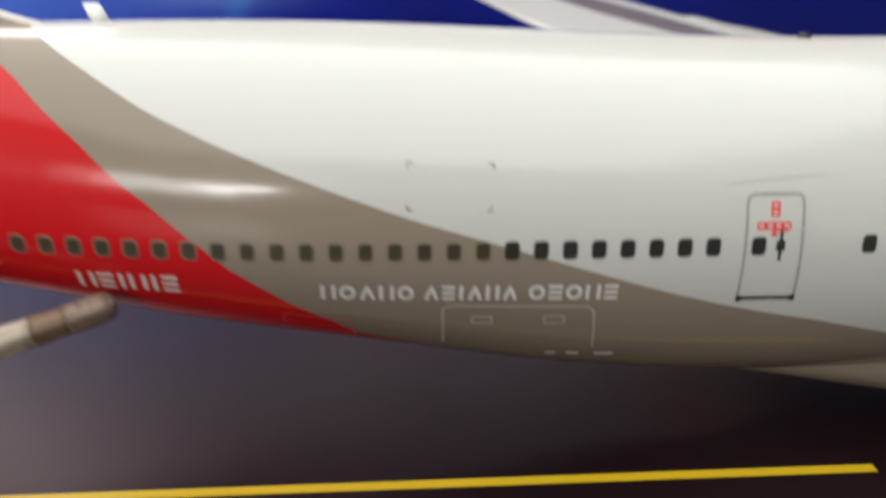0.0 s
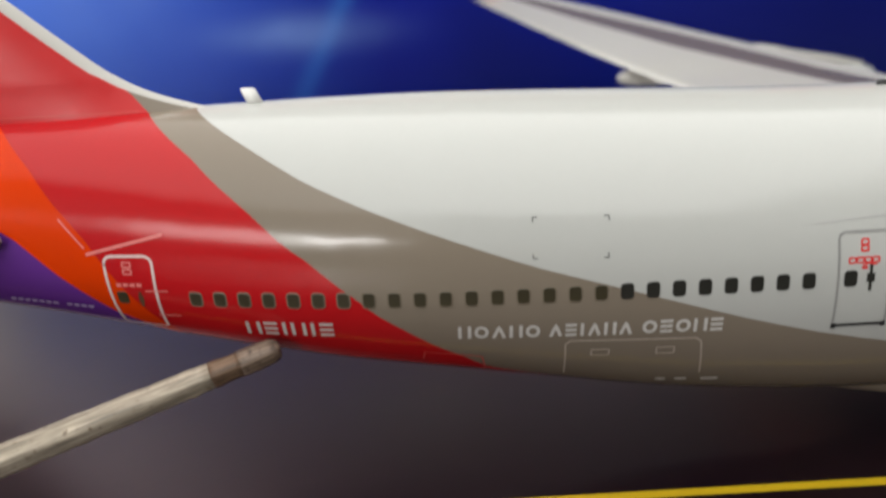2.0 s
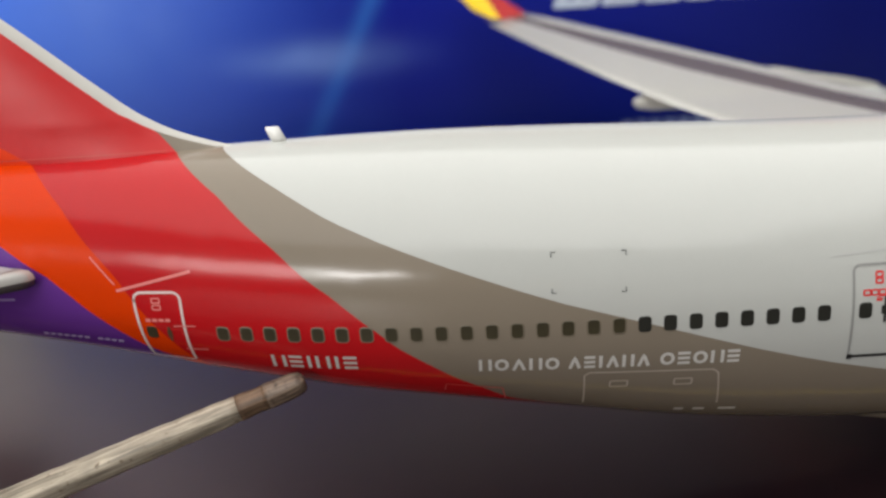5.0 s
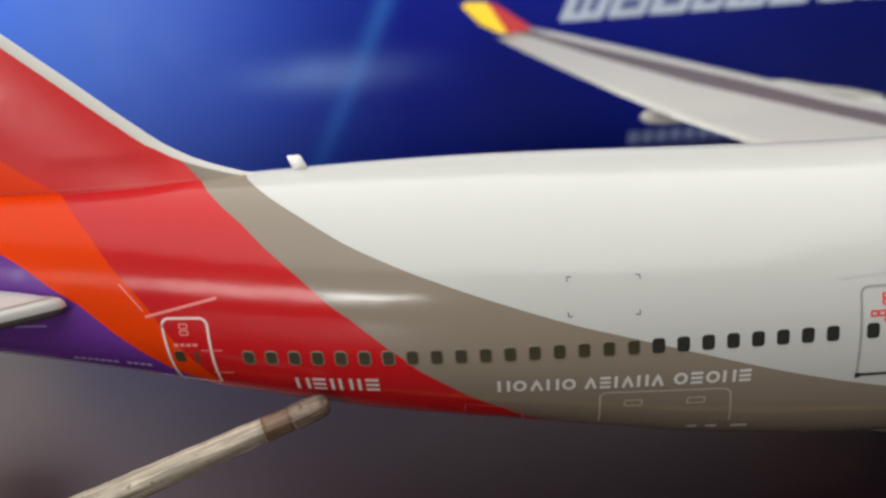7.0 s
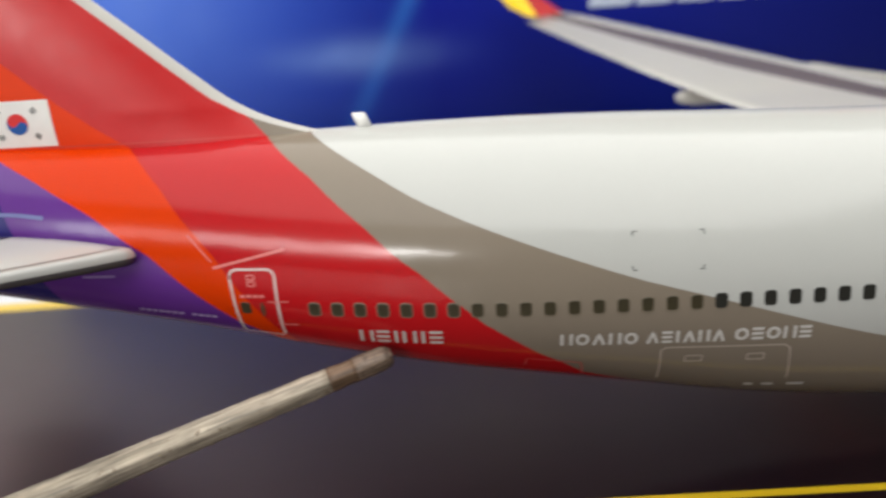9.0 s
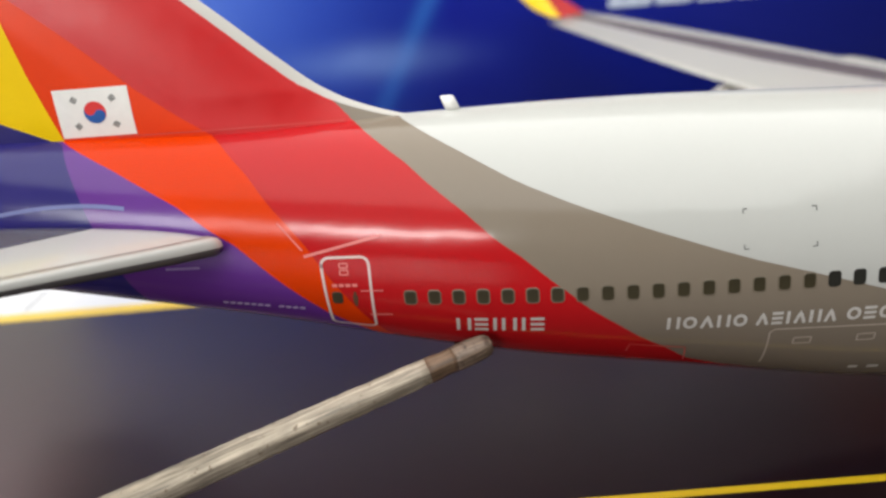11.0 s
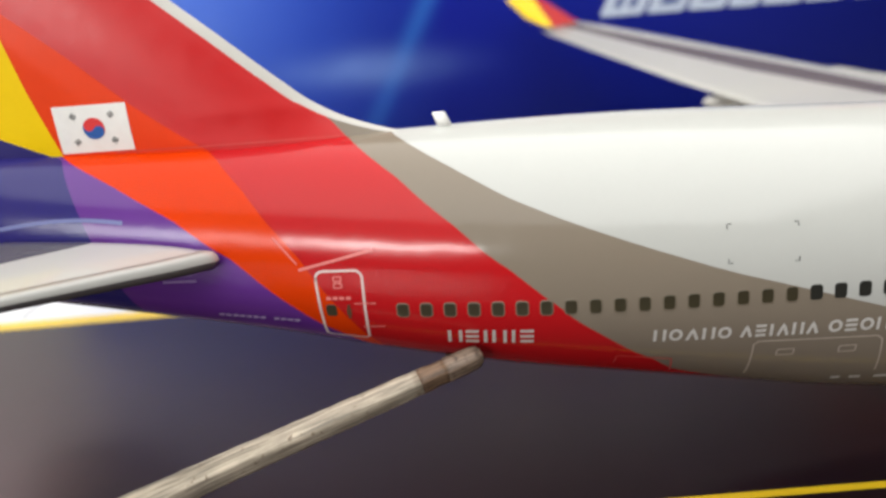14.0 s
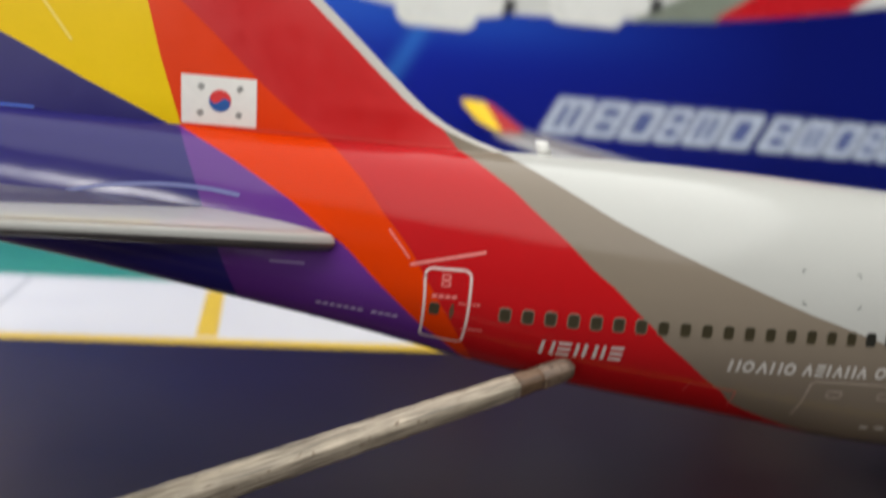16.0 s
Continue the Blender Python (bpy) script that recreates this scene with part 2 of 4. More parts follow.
# ---- fin ----
SATIN = dict(rough=0.34, spec=0.5, vary=0.03, grain=5200.0, uneven=0.12, bump=0.06)
FINRED = material("satin_red_paint", (0.58, 0.013, 0.015), **SATIN)
FINORANGE = material("satin_orange_paint", (0.78, 0.046, 0.001), **{**SATIN, "spec": 0.28})
FINYELLOW = material("satin_yellow_paint", (0.90, 0.60, 0.002), **{**SATIN, "spec": 0.22})
FINEDGE = material("pale_edge_paint", (0.60, 0.58, 0.54), **PAINT)
FINNAVY = material("satin_navy_paint", (0.022, 0.017, 0.15), **SATIN)
FIN_Z = (15.5, 17.5, 18.5, 20, 22.1, 24.9, 29.9, 36.6, 41.7, 72)
FIN_LEAD = (15.0, 10.5, 6.8, 2.5, -1.4, -4.9, -10.6, -18.3, -23.9, -55)
FIN_TRAIL = ((15, 19.2, 19.25, 19.8, 33, 72), (-45.5, -45.5, -54.1, -54.3, -59.7, -76))
FIN_STRIP_Z, FIN_STRIP_X = (15.5, 17.5, 17.9, 21, 22.3), (4.6, 2.6, 2.1, -0.5, -3.4)
FIN_ORANGE_RED = ((15, 17.3, 20.2, 23.4, 29.5, 35.7, 42, 72), (-9.5, -12.6, -16.8, -20.9, -27.5, -34.9, -36.1, -42))
FIN_YELLOW_ORANGE = ((15, 18.1, 26, 35.7, 40.2, 72), (-29.0, -29.8, -32.4, -34.95, -41.4, -75))
FIN_NAVY_YELLOW = ((15, 18.1, 22.5, 26.6, 29.8, 31.5, 72), (-29.1, -30.4, -40.0, -48.3, -56.2, -59.0, -76))


def fin_half(z, d, chord):
    """Half thickness d behind the leading edge."""
    thick = lines_at(z, (15, 18, 30, 72), (2.1, 2.2, 2.1, 1.0))
    nose = math.sin(math.pi / 2 * min(1.0, d / lines_at(z, (15, 18, 22), (26, 22, 16)))) ** lines_at(z, (17, 22), (0.8, 0.62))
    tail = 1 - min(1.0, max(0.0, (d - 22) / 36.0)) * 0.9
    return max(0.06, thick * nose * tail) if d > 0 else 0.0


def fin_mesh():
    bm = bmesh.new()
    heights = [15.5, 16, 16.5, 17, 17.5, 18, 18.5, 19.0, 19.2, 19.25] + [19.5 + 0.5 * i for i in range(6)] + [22.5 + 1.1 * i for i in range(12)] + [35.7 + 1.4 * i for i in range(27)]
    counts = (3, 3, 12, 10, 10, 8)
    rows = []
    for z in heights:
        lead, trail = curve_at(z, FIN_Z, FIN_LEAD), lines_at(z, *FIN_TRAIL)
        marks = [lead, lead - lines_at(z, (15, 18, 21, 22.3, 22.6), (2.0, 1.6, 1.6, 1.5, 0.45)), lines_at(z, FIN_STRIP_Z, FIN_STRIP_X) if z < 22.3 else lead - 1.7, lines_at(z, *FIN_ORANGE_RED), lines_at(z, *FIN_YELLOW_ORANGE), lines_at(z, *FIN_NAVY_YELLOW), trail]
        for k in range(1, 7):
            marks[k] = max(trail, min(marks[k], marks[k - 1] - 0.01))
        stations = []
        for k, n in enumerate(counts):
            for i in range(n):
                t = (i / n) ** (2.0 if k == 0 else 1.0)
                stations.append(marks[k] + (marks[k + 1] - marks[k]) * t)
        stations.append(trail)
        row = {}
        for sign in (-1, 1):
            row[sign] = [bm.verts.new(place(x, sign * fin_half(z, lead - x, lead - trail), z)) for x in stations]
        rows.append((z, row))
    kinds = [k for k, n in enumerate(counts) for _ in range(n)]
    for (z0, r0), (z1, r1) in zip(rows, rows[1:]):
        zm = (z0 + z1) / 2
        tone = [1 if zm < 17.6 else 0, 1 if zm < 21.7 else 0, 2, 3 if zm < 35.7 else 6, 4, 5]
        for sign in (-1, 1):
            for i, k in enumerate(kinds):
                f = bm.faces.new((r0[sign][i], r0[sign][i + 1], r1[sign][i + 1], r1[sign][i]))
                f.material_index = tone[k]
        f = bm.faces.new((r0[-1][-1], r0[1][-1], r1[1][-1], r1[-1][-1]))
        f.material_index = 5
    top = rows[-1][1]
    for i in range(len(kinds)):
        bm.faces.new((top[-1][i], top[-1][i + 1], top[1][i + 1], top[1][i])).material_index = 2
    bmesh.ops.remove_doubles(bm, verts=bm.verts, dist=1e-7)
    bmesh.ops.recalc_face_normals(bm, faces=bm.faces)
    return bm


fin = part("tail_fin", fin_mesh(), [FINEDGE, TAUPE, FINRED, FINORANGE, FINYELLOW, FINNAVY, FINGREY], airplane, "tail fin striped red, orange, yellow and navy")

# ---- wings and stabilizers ----
def airfoil(u):
    """Half thickness, as a share of the greatest, at chord share u."""
    return (2.969 * math.sqrt(u) - 1.26 * u - 3.516 * u * u + 2.843 * u**3 - 1.015 * u**4) * 1.0 + 0.02


def plane_mesh(spans, sign, tones, steps=(10, 8, 8), rise=0.0, blunt=0.0, under=0):
    """spans: y, leading x, trailing x, leading height, thickness, two tone edges as shares of the chord, rise of the trailing edge if it has its own."""
    bm = bmesh.new()
    rows = []
    for y, lead, trail, z, thick, e0, e1, *own in spans:
        lift = own[0] if own else rise * (lead - trail) / 48
        marks = (0.0, e0, e1, 1.0)
        shares = []
        for k, n in enumerate(steps):
            shares += [marks[k] + (marks[k + 1] - marks[k]) * (i / n) ** (2 if k == 0 else 1) for i in range(n)]
        shares.append(1.0)
        nose = blunt * thick / spans[0][4]

        def half_at(u):
            s = min(1.0, u * (lead - trail) / max(0.01, nose))
            return max(thick / 2 * airfoil(u) if u > 0 else 0.0, nose * math.sqrt(1 - (1 - s) ** 2) * (1 - u) + 0.02)

        up = [bm.verts.new(place(lead + (trail - lead) * u, sign * y, z + lift * u + half_at(u))) for u in shares]
        down = [bm.verts.new(place(lead + (trail - lead) * u, sign * y, z + lift * u - half_at(u))) for u in shares]
        rows.append((up, down))
    kinds = [k for k, n in enumerate(steps) for _ in range(n)]
    for (u0, d0), (u1, d1) in zip(rows, rows[1:]):
        for i, k in enumerate(kinds):
            bm.faces.new((u0[i], u0[i + 1], u1[i + 1], u1[i])).material_index = tones[k]
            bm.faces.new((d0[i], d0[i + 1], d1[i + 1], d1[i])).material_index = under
        bm.faces.new((u0[-1], d0[-1], d1[-1], u1[-1])).material_index = 0
        bm.faces.new((u0[0], d0[0], d1[0], u1[0])).material_index = 0
    for up, down in (rows[0], rows[-1]):
        bm.faces.new(up + down[::-1]).material_index = 0
    bmesh.ops.remove_doubles(bm, verts=bm.verts, dist=2e-6)
    bmesh.ops.recalc_face_normals(bm, faces=bm.faces)
    return bm


def blade(points, thick, bevel, y=0.0):
    bm = bmesh.new()
    a = [bm.verts.new(place(x, y - thick / 2, z)) for x, z in points]
    b = [bm.verts.new(place(x, y + thick / 2, z)) for x, z in points]
    n = len(points)
    bm.faces.new(a)
    bm.faces.new(b[::-1])
    for i in range(n):
        bm.faces.new((a[i], b[i], b[(i + 1) % n], a[(i + 1) % n]))
    bmesh.ops.recalc_face_normals(bm, faces=bm.faces)
    bmesh.ops.bevel(bm, geom=bm.edges, offset=bevel * MM, segments=2, affect="EDGES")
    return bm


def refine(knots, n):
    out = []
    for a, b in zip(knots, knots[1:]):
        out += [tuple(p + (q - p) * i / n for p, q in zip(a, b)) for i in range(n)]
    return out + [knots[-1]]


WINGWHITE = material("wing_white_paint", (0.41, 0.40, 0.375), **PAINT)
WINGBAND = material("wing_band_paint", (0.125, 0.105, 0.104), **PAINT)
GROOVE = material("groove_grey", (0.26, 0.245, 0.22), rough=0.5)
STAB = refine([(3.0, -22.0, -58.0, 6.6, 3.6, 0.08, 0.50), (7.6, -16.5, -58.2, 7.1, 3.6, 0.20, 0.60), (8.3, -14.0, -58.3, 7.2, 3.6, 0.25, 0.64), (9.2, -12.5, -58.4, 7.3, 3.6, 0.29, 0.67), (10.4, -12.6, -58.6, 7.5, 3.6, 0.29, 0.70), (14.0, -15.9, -59.2, 8.0, 3.4, 0.30, 0.78), (30.0, -30.7, -62.0, 10.6, 2.3, 0.31, 0.80), (55.0, -53.0, -67.0, 14.6, 1.2, 0.32, 0.8)], 6)
WING = refine([(10, 188, 104, -9.5, 9.0, 0.26, 0.5, 4.0), (32, 168.6, 97, -6.8, 7.0, 0.26, 0.48, 3.6), (66, 138.2, 85.9, -2.2, 4.6, 0.25, 0.46, 3.4), (85, 121.3, 77.2, 1.3, 3.4, 0.25, 0.46, 1.6), (105, 103.4, 68.0, 5.4, 2.6, 0.23, 0.52, 0.4), (130, 81.0, 56.6, 10.6, 1.7, 0.28, 0.54, -0.7), (157, 56.9, 45.2, 16.0, 1.0, 0.33, 0.52, -1.8)], 5)
for sign, where in ((-1, "starboard"), (1, "port")):
    # panel grey also covers the underside, painting in the shade below the leading edge
    part("stabilizer", plane_mesh(STAB, sign, (2, 1, 0), rise=4.4, blunt=1.05, under=1), [SILVER, PANELSHADE, WHITE], airplane, "light grey tailplane with a darker grey panel and shade painted underneath")
    # fine groove behind the leading edge
    bm = bmesh.new()
    edge = []
    for y, lead, trail, z, thick, _, _ in STAB:
        if y >= 9.0:
            row = []
            for back in (1.25, 1.95):
                u = back / (lead - trail)
                s = min(1.0, back / (1.05 * thick / 3.6))
                h = max(thick / 2 * airfoil(u), 1.05 * thick / 3.6 * math.sqrt(1 - (1 - s) ** 2) * (1 - u) + 0.02)
                row.append(bm.verts.new(place(lead - back, sign * y, z + 4.4 * u * (lead - trail) / 48 + h + 0.035)))
            edge.append(row)
    for p, q in zip(edge, edge[1:]):
        bm.faces.new((p[0], p[1], q[1], q[0]))
    bmesh.ops.recalc_face_normals(bm, faces=bm.faces)
    part("leading_edge_groove", bm, GROOVE, airplane)
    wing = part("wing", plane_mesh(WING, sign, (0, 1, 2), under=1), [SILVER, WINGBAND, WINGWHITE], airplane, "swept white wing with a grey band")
    # winglet: yellow aft, red ahead, leaning outwards
    bm = bmesh.new()
    outline = ((52.5, 157.0, 15.2), (56.6, 157.6, 15.4), (46.0, 162.3, 23.0), (38.5, 162.6, 24.0), (36.3, 162.4, 23.3), (41.2, 159.4, 18.0), (46.0, 157.2, 15.6))
    front = [bm.verts.new(place(x, sign * (y - 0.35), z)) for x, y, z in outline]
    back = [bm.verts.new(place(x, sign * (y + 0.35), z)) for x, y, z in outline]
    mid0 = [bm.verts.new(place(48.6, sign * (157.0 + d), 15.2)) for d in (-0.36, 0.36)]
    mid1 = [bm.verts.new(place(43.6, sign * (162.4 + d), 23.5)) for d in (-0.36, 0.36)]
    for ring, k in ((front, 0), (back, 1)):
        bm.faces.new((ring[0], ring[1], ring[2], mid1[k], mid0[k])).material_index = 0
        bm.faces.new((mid0[k], mid1[k], ring[3], ring[4], ring[5], ring[6])).material_index = 1
    for i in (1, 3, 4, 5):
        bm.faces.new((front[i], front[i + 1], back[i + 1], back[i])).material_index = 0 if i == 1 else 1
    bm.faces.new((front[2], mid1[0], front[3], back[3], mid1[1], back[2])).material_index = 0
    bm.faces.new((front[0], front[1], back[1], back[0])).material_index = 0
    bmesh.ops.recalc_face_normals(bm, faces=bm.faces)
    part("winglet", bm, [RED, YELLOW], wing, "winglet painted yellow and red", smooth=False)
    # flap track fairings under the trailing edge
    for y, x0, z in ((95.0, 71.8, 2.1), (63.0, 84.5, -1.2), (38.0, 92.0, -5.0)):
        pts = [place(x0 + s, sign * y, z - 0.4 + 0.035 * s) for s in (0, 1.2, 4, 9, 16, 22)]
        part("flap_fairing", tube_into(bmesh.new(), pts, [r * MM for r in (0.5, 1.3, 1.9, 2.1, 1.6, 0.5)], 14), SILVER, wing)
    for y, x0, z, edge_z in ((104.0, 104.3, -6.0, 5.4), (59.0, 144.5, -14.0, -3.1)):
        pts = [place(x0 + s, sign * y, z) for s in (-6, -3, 0, 6, 14, 22, 25, 24.4, 18)]
        nacelle = part("engine", tube_into(bmesh.new(), pts, [r * MM for r in (0.9, 2.2, 4.6, 6.4, 7.0, 6.6, 5.9, 5.3, 4.6)], 28), WHITE, airplane, "white engine nacelle under the wing")
        side_view = ((-6, -1.4), (-3, 0.2), (0, 0.6), (3, 0.1), (8, -1.2), (17, -2.9), (24, -4.6), (22, -7.0), (4, -6.5), (-6, -5.0))
        part("pylon", blade([(x0 + dx, edge_z + dz) for dx, dz in side_view], 2.0, 0.5, sign * y), SILVER, nacelle)

# fairing under the belly where the wings join
FAIR_X = (62, 70, 78, 87, 96, 112, 165, 185, 196)
FAIR_W = (2.4, 4.4, 6.4, 8.4, 10.2, 11.2, 11.2, 9.0, 5.5)
FAIR_LOW = (-17.0, -18.1, -19.1, -20.6, -22.0, -22.6, -22.6, -20.0, -17.0)
bm = bmesh.new()
rings = []
for x in [62 + 134 * i / 52 for i in range(53)]:
    w, low = curve_at(x, FAIR_X, FAIR_W), curve_at(x, FAIR_X, FAIR_LOW)
    rings.append([bm.verts.new(place(x, w * math.cos(a), -16.0 + ((-16.0 - low) if math.sin(a) < 0 else 8.0) * math.sin(a))) for a in (2 * math.pi * i / 48 for i in range(48))])
for p, q in zip(rings, rings[1:]):
    for i in range(48):
        bm.faces.new((p[i], p[(i + 1) % 48], q[(i + 1) % 48], q[i]))
bm.faces.new(rings[0])
bm.faces.new(rings[-1][::-1])
bmesh.ops.recalc_face_normals(bm, faces=bm.faces)
part("belly_fairing", bm, TAUPE, airplane, "taupe fairing bulging under the belly")

# landing gear under the belly
for x, y, half in ((128, 9, 2), (128, -9, 2), (112, 6, 2), (112, -6, 2), (238, 0, 1)):
    leg = part("landing_gear", tube_into(bmesh.new(), [place(x, y, -15), place(x, y, -21.6)], [0.9 * MM, 0.7 * MM], 10), METAL, airplane, "grey metal landing gear leg")
    for dx in (-3.2, 3.2) if half == 2 else (0,):
        for dy in (-1.7, 1.7):
            pts = [place(x + dx, y + dy + w, -21.4) for w in (-1.1, -0.8, 0.8, 1.1)]
            part("wheel", tube_into(bmesh.new(), pts, [r * MM for r in (2.5, 3.05, 3.05, 2.5)], 20), RUBBER, leg)

# ---- markings on the skin ----
PROUD = 0.05


def on_skin(x, z, lift=PROUD):
    n = outward(x, z)
    return place(x + n.x * lift, side(x, z) + n.y * lift, z + n.z * lift)


def on_fin(x, z, lift=PROUD):
    lead, trail = curve_at(z, FIN_Z, FIN_LEAD), lines_at(z, *FIN_TRAIL)
    return place(x, -fin_half(z, lead - x, lead - trail) - lift, z)


def ribbon_into(bm, points, width, where=on_skin, closed=False, step=0.6, lift=PROUD):
    """A thin painted line along (x, z) points."""
    pts = []
    ring = list(points) + ([points[0]] if closed else [])
    for (x0, z0), (x1, z1) in zip(ring, ring[1:]):
        n = max(1, int(math.hypot(x1 - x0, z1 - z0) / step))
        pts += [(x0 + (x1 - x0) * i / n, z0 + (z1 - z0) * i / n) for i in range(n)]
    if not closed:
        pts.append(ring[-1])
    left, right = [], []
    count = len(pts)
    for i, (x, z) in enumerate(pts):
        a = pts[(i - 1) % count] if closed or i > 0 else pts[i]
        b = pts[(i + 1) % count] if closed or i < count - 1 else pts[i]
        dx, dz = b[0] - a[0], b[1] - a[1]
        d = math.hypot(dx, dz) or 1.0
        nx, nz = -dz / d * width / 2, dx / d * width / 2
        left.append(bm.verts.new(where(x + nx, z + nz, lift)))
        right.append(bm.verts.new(where(x - nx, z - nz, lift)))
    for i in range(count if closed else count - 1):
        j = (i + 1) % count
        bm.faces.new((left[i], right[i], right[j], left[j]))
    return bm


def patch_into(bm, x0, z0, x1, z1, slant=0.0, where=on_skin, step=0.7, lift=PROUD):
    """A filled block from (x0, z0) to (x1, z1); slant shifts its top."""
    nx, nz = max(1, int(abs(x1 - x0) / step)), max(1, int(abs(z1 - z0) / step))
    grid = [[bm.verts.new(where(x0 + (x1 - x0) * i / nx + slant * j / nz, z0 + (z1 - z0) * j / nz, lift)) for i in range(nx + 1)] for j in range(nz + 1)]
    for j in range(nz):
        for i in range(nx):
            bm.faces.new((grid[j][i], grid[j][i + 1], grid[j + 1][i + 1], grid[j + 1][i]))
    return bm


def rounded(x0, z0, x1, z1, r):
    pts = []
    for cx, cz, a0 in ((x1 - r, z1 - r, 0), (x0 + r, z1 - r, 90), (x0 + r, z0 + r, 180), (x1 - r, z0 + r, 270)):
        pts += [(cx + r * math.cos(radians(a0 + k * 22.5)), cz + r * math.sin(radians(a0 + k * 22.5))) for k in range(5)]
    return pts


def disc_into(bm, outline, height, where=None):
    """A low raised plate with a rounded outline in its own x, z plane."""
    low = [bm.verts.new(Vector((x * MM, 0, z * MM))) for x, z in outline]
    top = [bm.verts.new(Vector((x * MM * 0.94, -height * MM, z * MM * 0.94))) for x, z in outline]
    n = len(outline)
    for i in range(n):
        bm.faces.new((low[i], low[(i + 1) % n], top[(i + 1) % n], top[i]))
    bm.faces.new(top)
    bmesh.ops.recalc_face_normals(bm, faces=bm.faces)
    return bm


def mesh_of(name, bm, mat):
    me = bpy.data.meshes.new(name)
    bm.to_mesh(me)
    bm.free()
    me.materials.append(mat)
    return me


def skin_frame(x, z, lift=0.0):
    """A frame on the skin: x along the body, -y outwards."""
    n = outward(x, z)
    ex = (Vector((1, 0, 0)) - n * n.x).normalized()
    ez = ex.cross(-n)
    m = Matrix((ex, -n, ez)).transposed().to_4x4()
    m.translation = place(x + n.x * lift, side(x, z) + n.y * lift, z + n.z * lift)
    return m


PITCH, FIRST, SILL = 2.54, 6.85, 0.63
OLIVEGLASS = material("window_olive", (0.042, 0.035, 0.018), rough=0.35, vary=0.2)
pane_mesh = mesh_of("window", disc_into(bmesh.new(), rounded(-0.6, -0.8, 0.6, 0.8, 0.36), 0.05), OLIVEGLASS)
wide_pane_mesh = mesh_of("window", disc_into(bmesh.new(), rounded(-0.66, -0.86, 0.66, 0.86, 0.4), 0.05), GLASSBLACK)
rim_mesh = mesh_of("window_frame", disc_into(bmesh.new(), rounded(-0.72, -0.91, 0.72, 0.91, 0.45), 0.03), FRAMEGREY)
rimless = lines_at(SILL, *TAUPE_WHITE)
stations = [FIRST + PITCH * i for i in range(25)] + [82.0 + PITCH * i for i in range(7)]
for x in stations:
    pane = shared("window", pane_mesh if x < rimless - 1 else wide_pane_mesh, skin_frame(x, SILL, 0.02), fuselage)
    if x < rimless - 1:
        rim = new("window_frame", rim_mesh)
        rim.parent = pane
        rim.matrix_basis = Matrix.Translation((0, 0.005 * MM, 0))

# rear door, outlined in white
door = part("door", ribbon_into(bmesh.new(), [(-2.0, -2.7), (-2.35, 4.5)] + rounded(-2.35, -3, 2.75, 5.35, 0.85)[5:10][::-1] + rounded(-2.35, -3, 2.75, 5.35, 0.85)[:5][::-1] + [(2.75, -3.2)], 0.28, step=0.4), DOORINK, airplane, "rear door outlined in white on red paint")
shared("window", pane_mesh, skin_frame(-1.0, SILL + 0.1, 0.02), door)
bm = ribbon_into(bmesh.new(), [(0.95, -0.35), (0.95, 1.45)], 0.3, lift=0.06)
ribbon_into(bm, [(0.95, 0.1), (0.95, 1.0)], 0.52, lift=0.07)
part("handle", bm, HANDLEINK, door, "dark olive painted door handle")
part("sill", ribbon_into(bmesh.new(), [(-2.0, -2.7), (-1.6, -3.0), (2.3, -3.45), (2.75, -3.2)], 0.2, step=0.3), DOORINK, door)
for z in (3.45, 4.2):
    part("notice", ribbon_into(bmesh.new(), rounded(-0.4, z, 0.45, z + 0.5, 0.1), 0.16, closed=True, step=0.3), INKPINK, door)
for i in range(4):
    part("notice", patch_into(bmesh.new(), -1.4 + i * 0.72, 2.05, -0.85 + i * 0.72, 2.42), INKPINK, door)
for x, z in ((1.6, 1.55), (2.3, -1.55)):
    part("hinge_mark", ribbon_into(bmesh.new(), [(x, z), (x + 2.4, z)], 0.14), INKPINK, door)
part("door_rail", ribbon_into(bmesh.new(), [(-4.1, 5.55), (4.2, 7.5)], 0.3), INKPINK, airplane)
# door ahead of it, outlined in grey on white
door = part("door", ribbon_into(bmesh.new(), [(70.7, -4.3)] + rounded(70.65, -4.3, 75.7, 5.2, 0.7)[5:10][::-1] + rounded(70.65, -4.3, 75.7, 5.2, 0.7)[:5][::-1] + [(75.9, -4.3)], 0.26), INKGREY, airplane, "passenger door outlined in grey on white paint")
bm = patch_into(bmesh.new(), 70.75, -4.68, 75.85, -4.36, lift=0.12)
for x in (70.55, 75.5):
    patch_into(bm, x, -4.85, x + 0.5, -4.25, lift=0.14)
part("sill", bm, INKBLACK, door, "black door sill")
shared("window", wide_pane_mesh, skin_frame(71.9, SILL, 0.02), door)
bm = ribbon_into(bmesh.new(), [(73.85, -0.75), (73.85, 2.0)], 0.3, lift=0.07)
ribbon_into(bm, [(73.85, 0.2), (73.85, 1.1)], 0.8, lift=0.08)
part("handle", bm, GLASSBLACK, door)
for z in (3.35, 3.95):
    part("notice", ribbon_into(bmesh.new(), rounded(72.85, z, 73.5, z + 0.5, 0.1), 0.2, closed=True, step=0.3), INKRED, door, "small red lettering bar")
for i in range(4):
    part("notice", ribbon_into(bmesh.new(), rounded(71.65 + i * 0.76, 2.2, 72.3 + i * 0.76, 2.7, 0.1), 0.18, closed=True, step=0.3), INKRED, door, "small red lettering bar")
part("notice", patch_into(bmesh.new(), 72.9, 1.55, 73.5, 1.85), INKRED, door, "small red lettering bar")
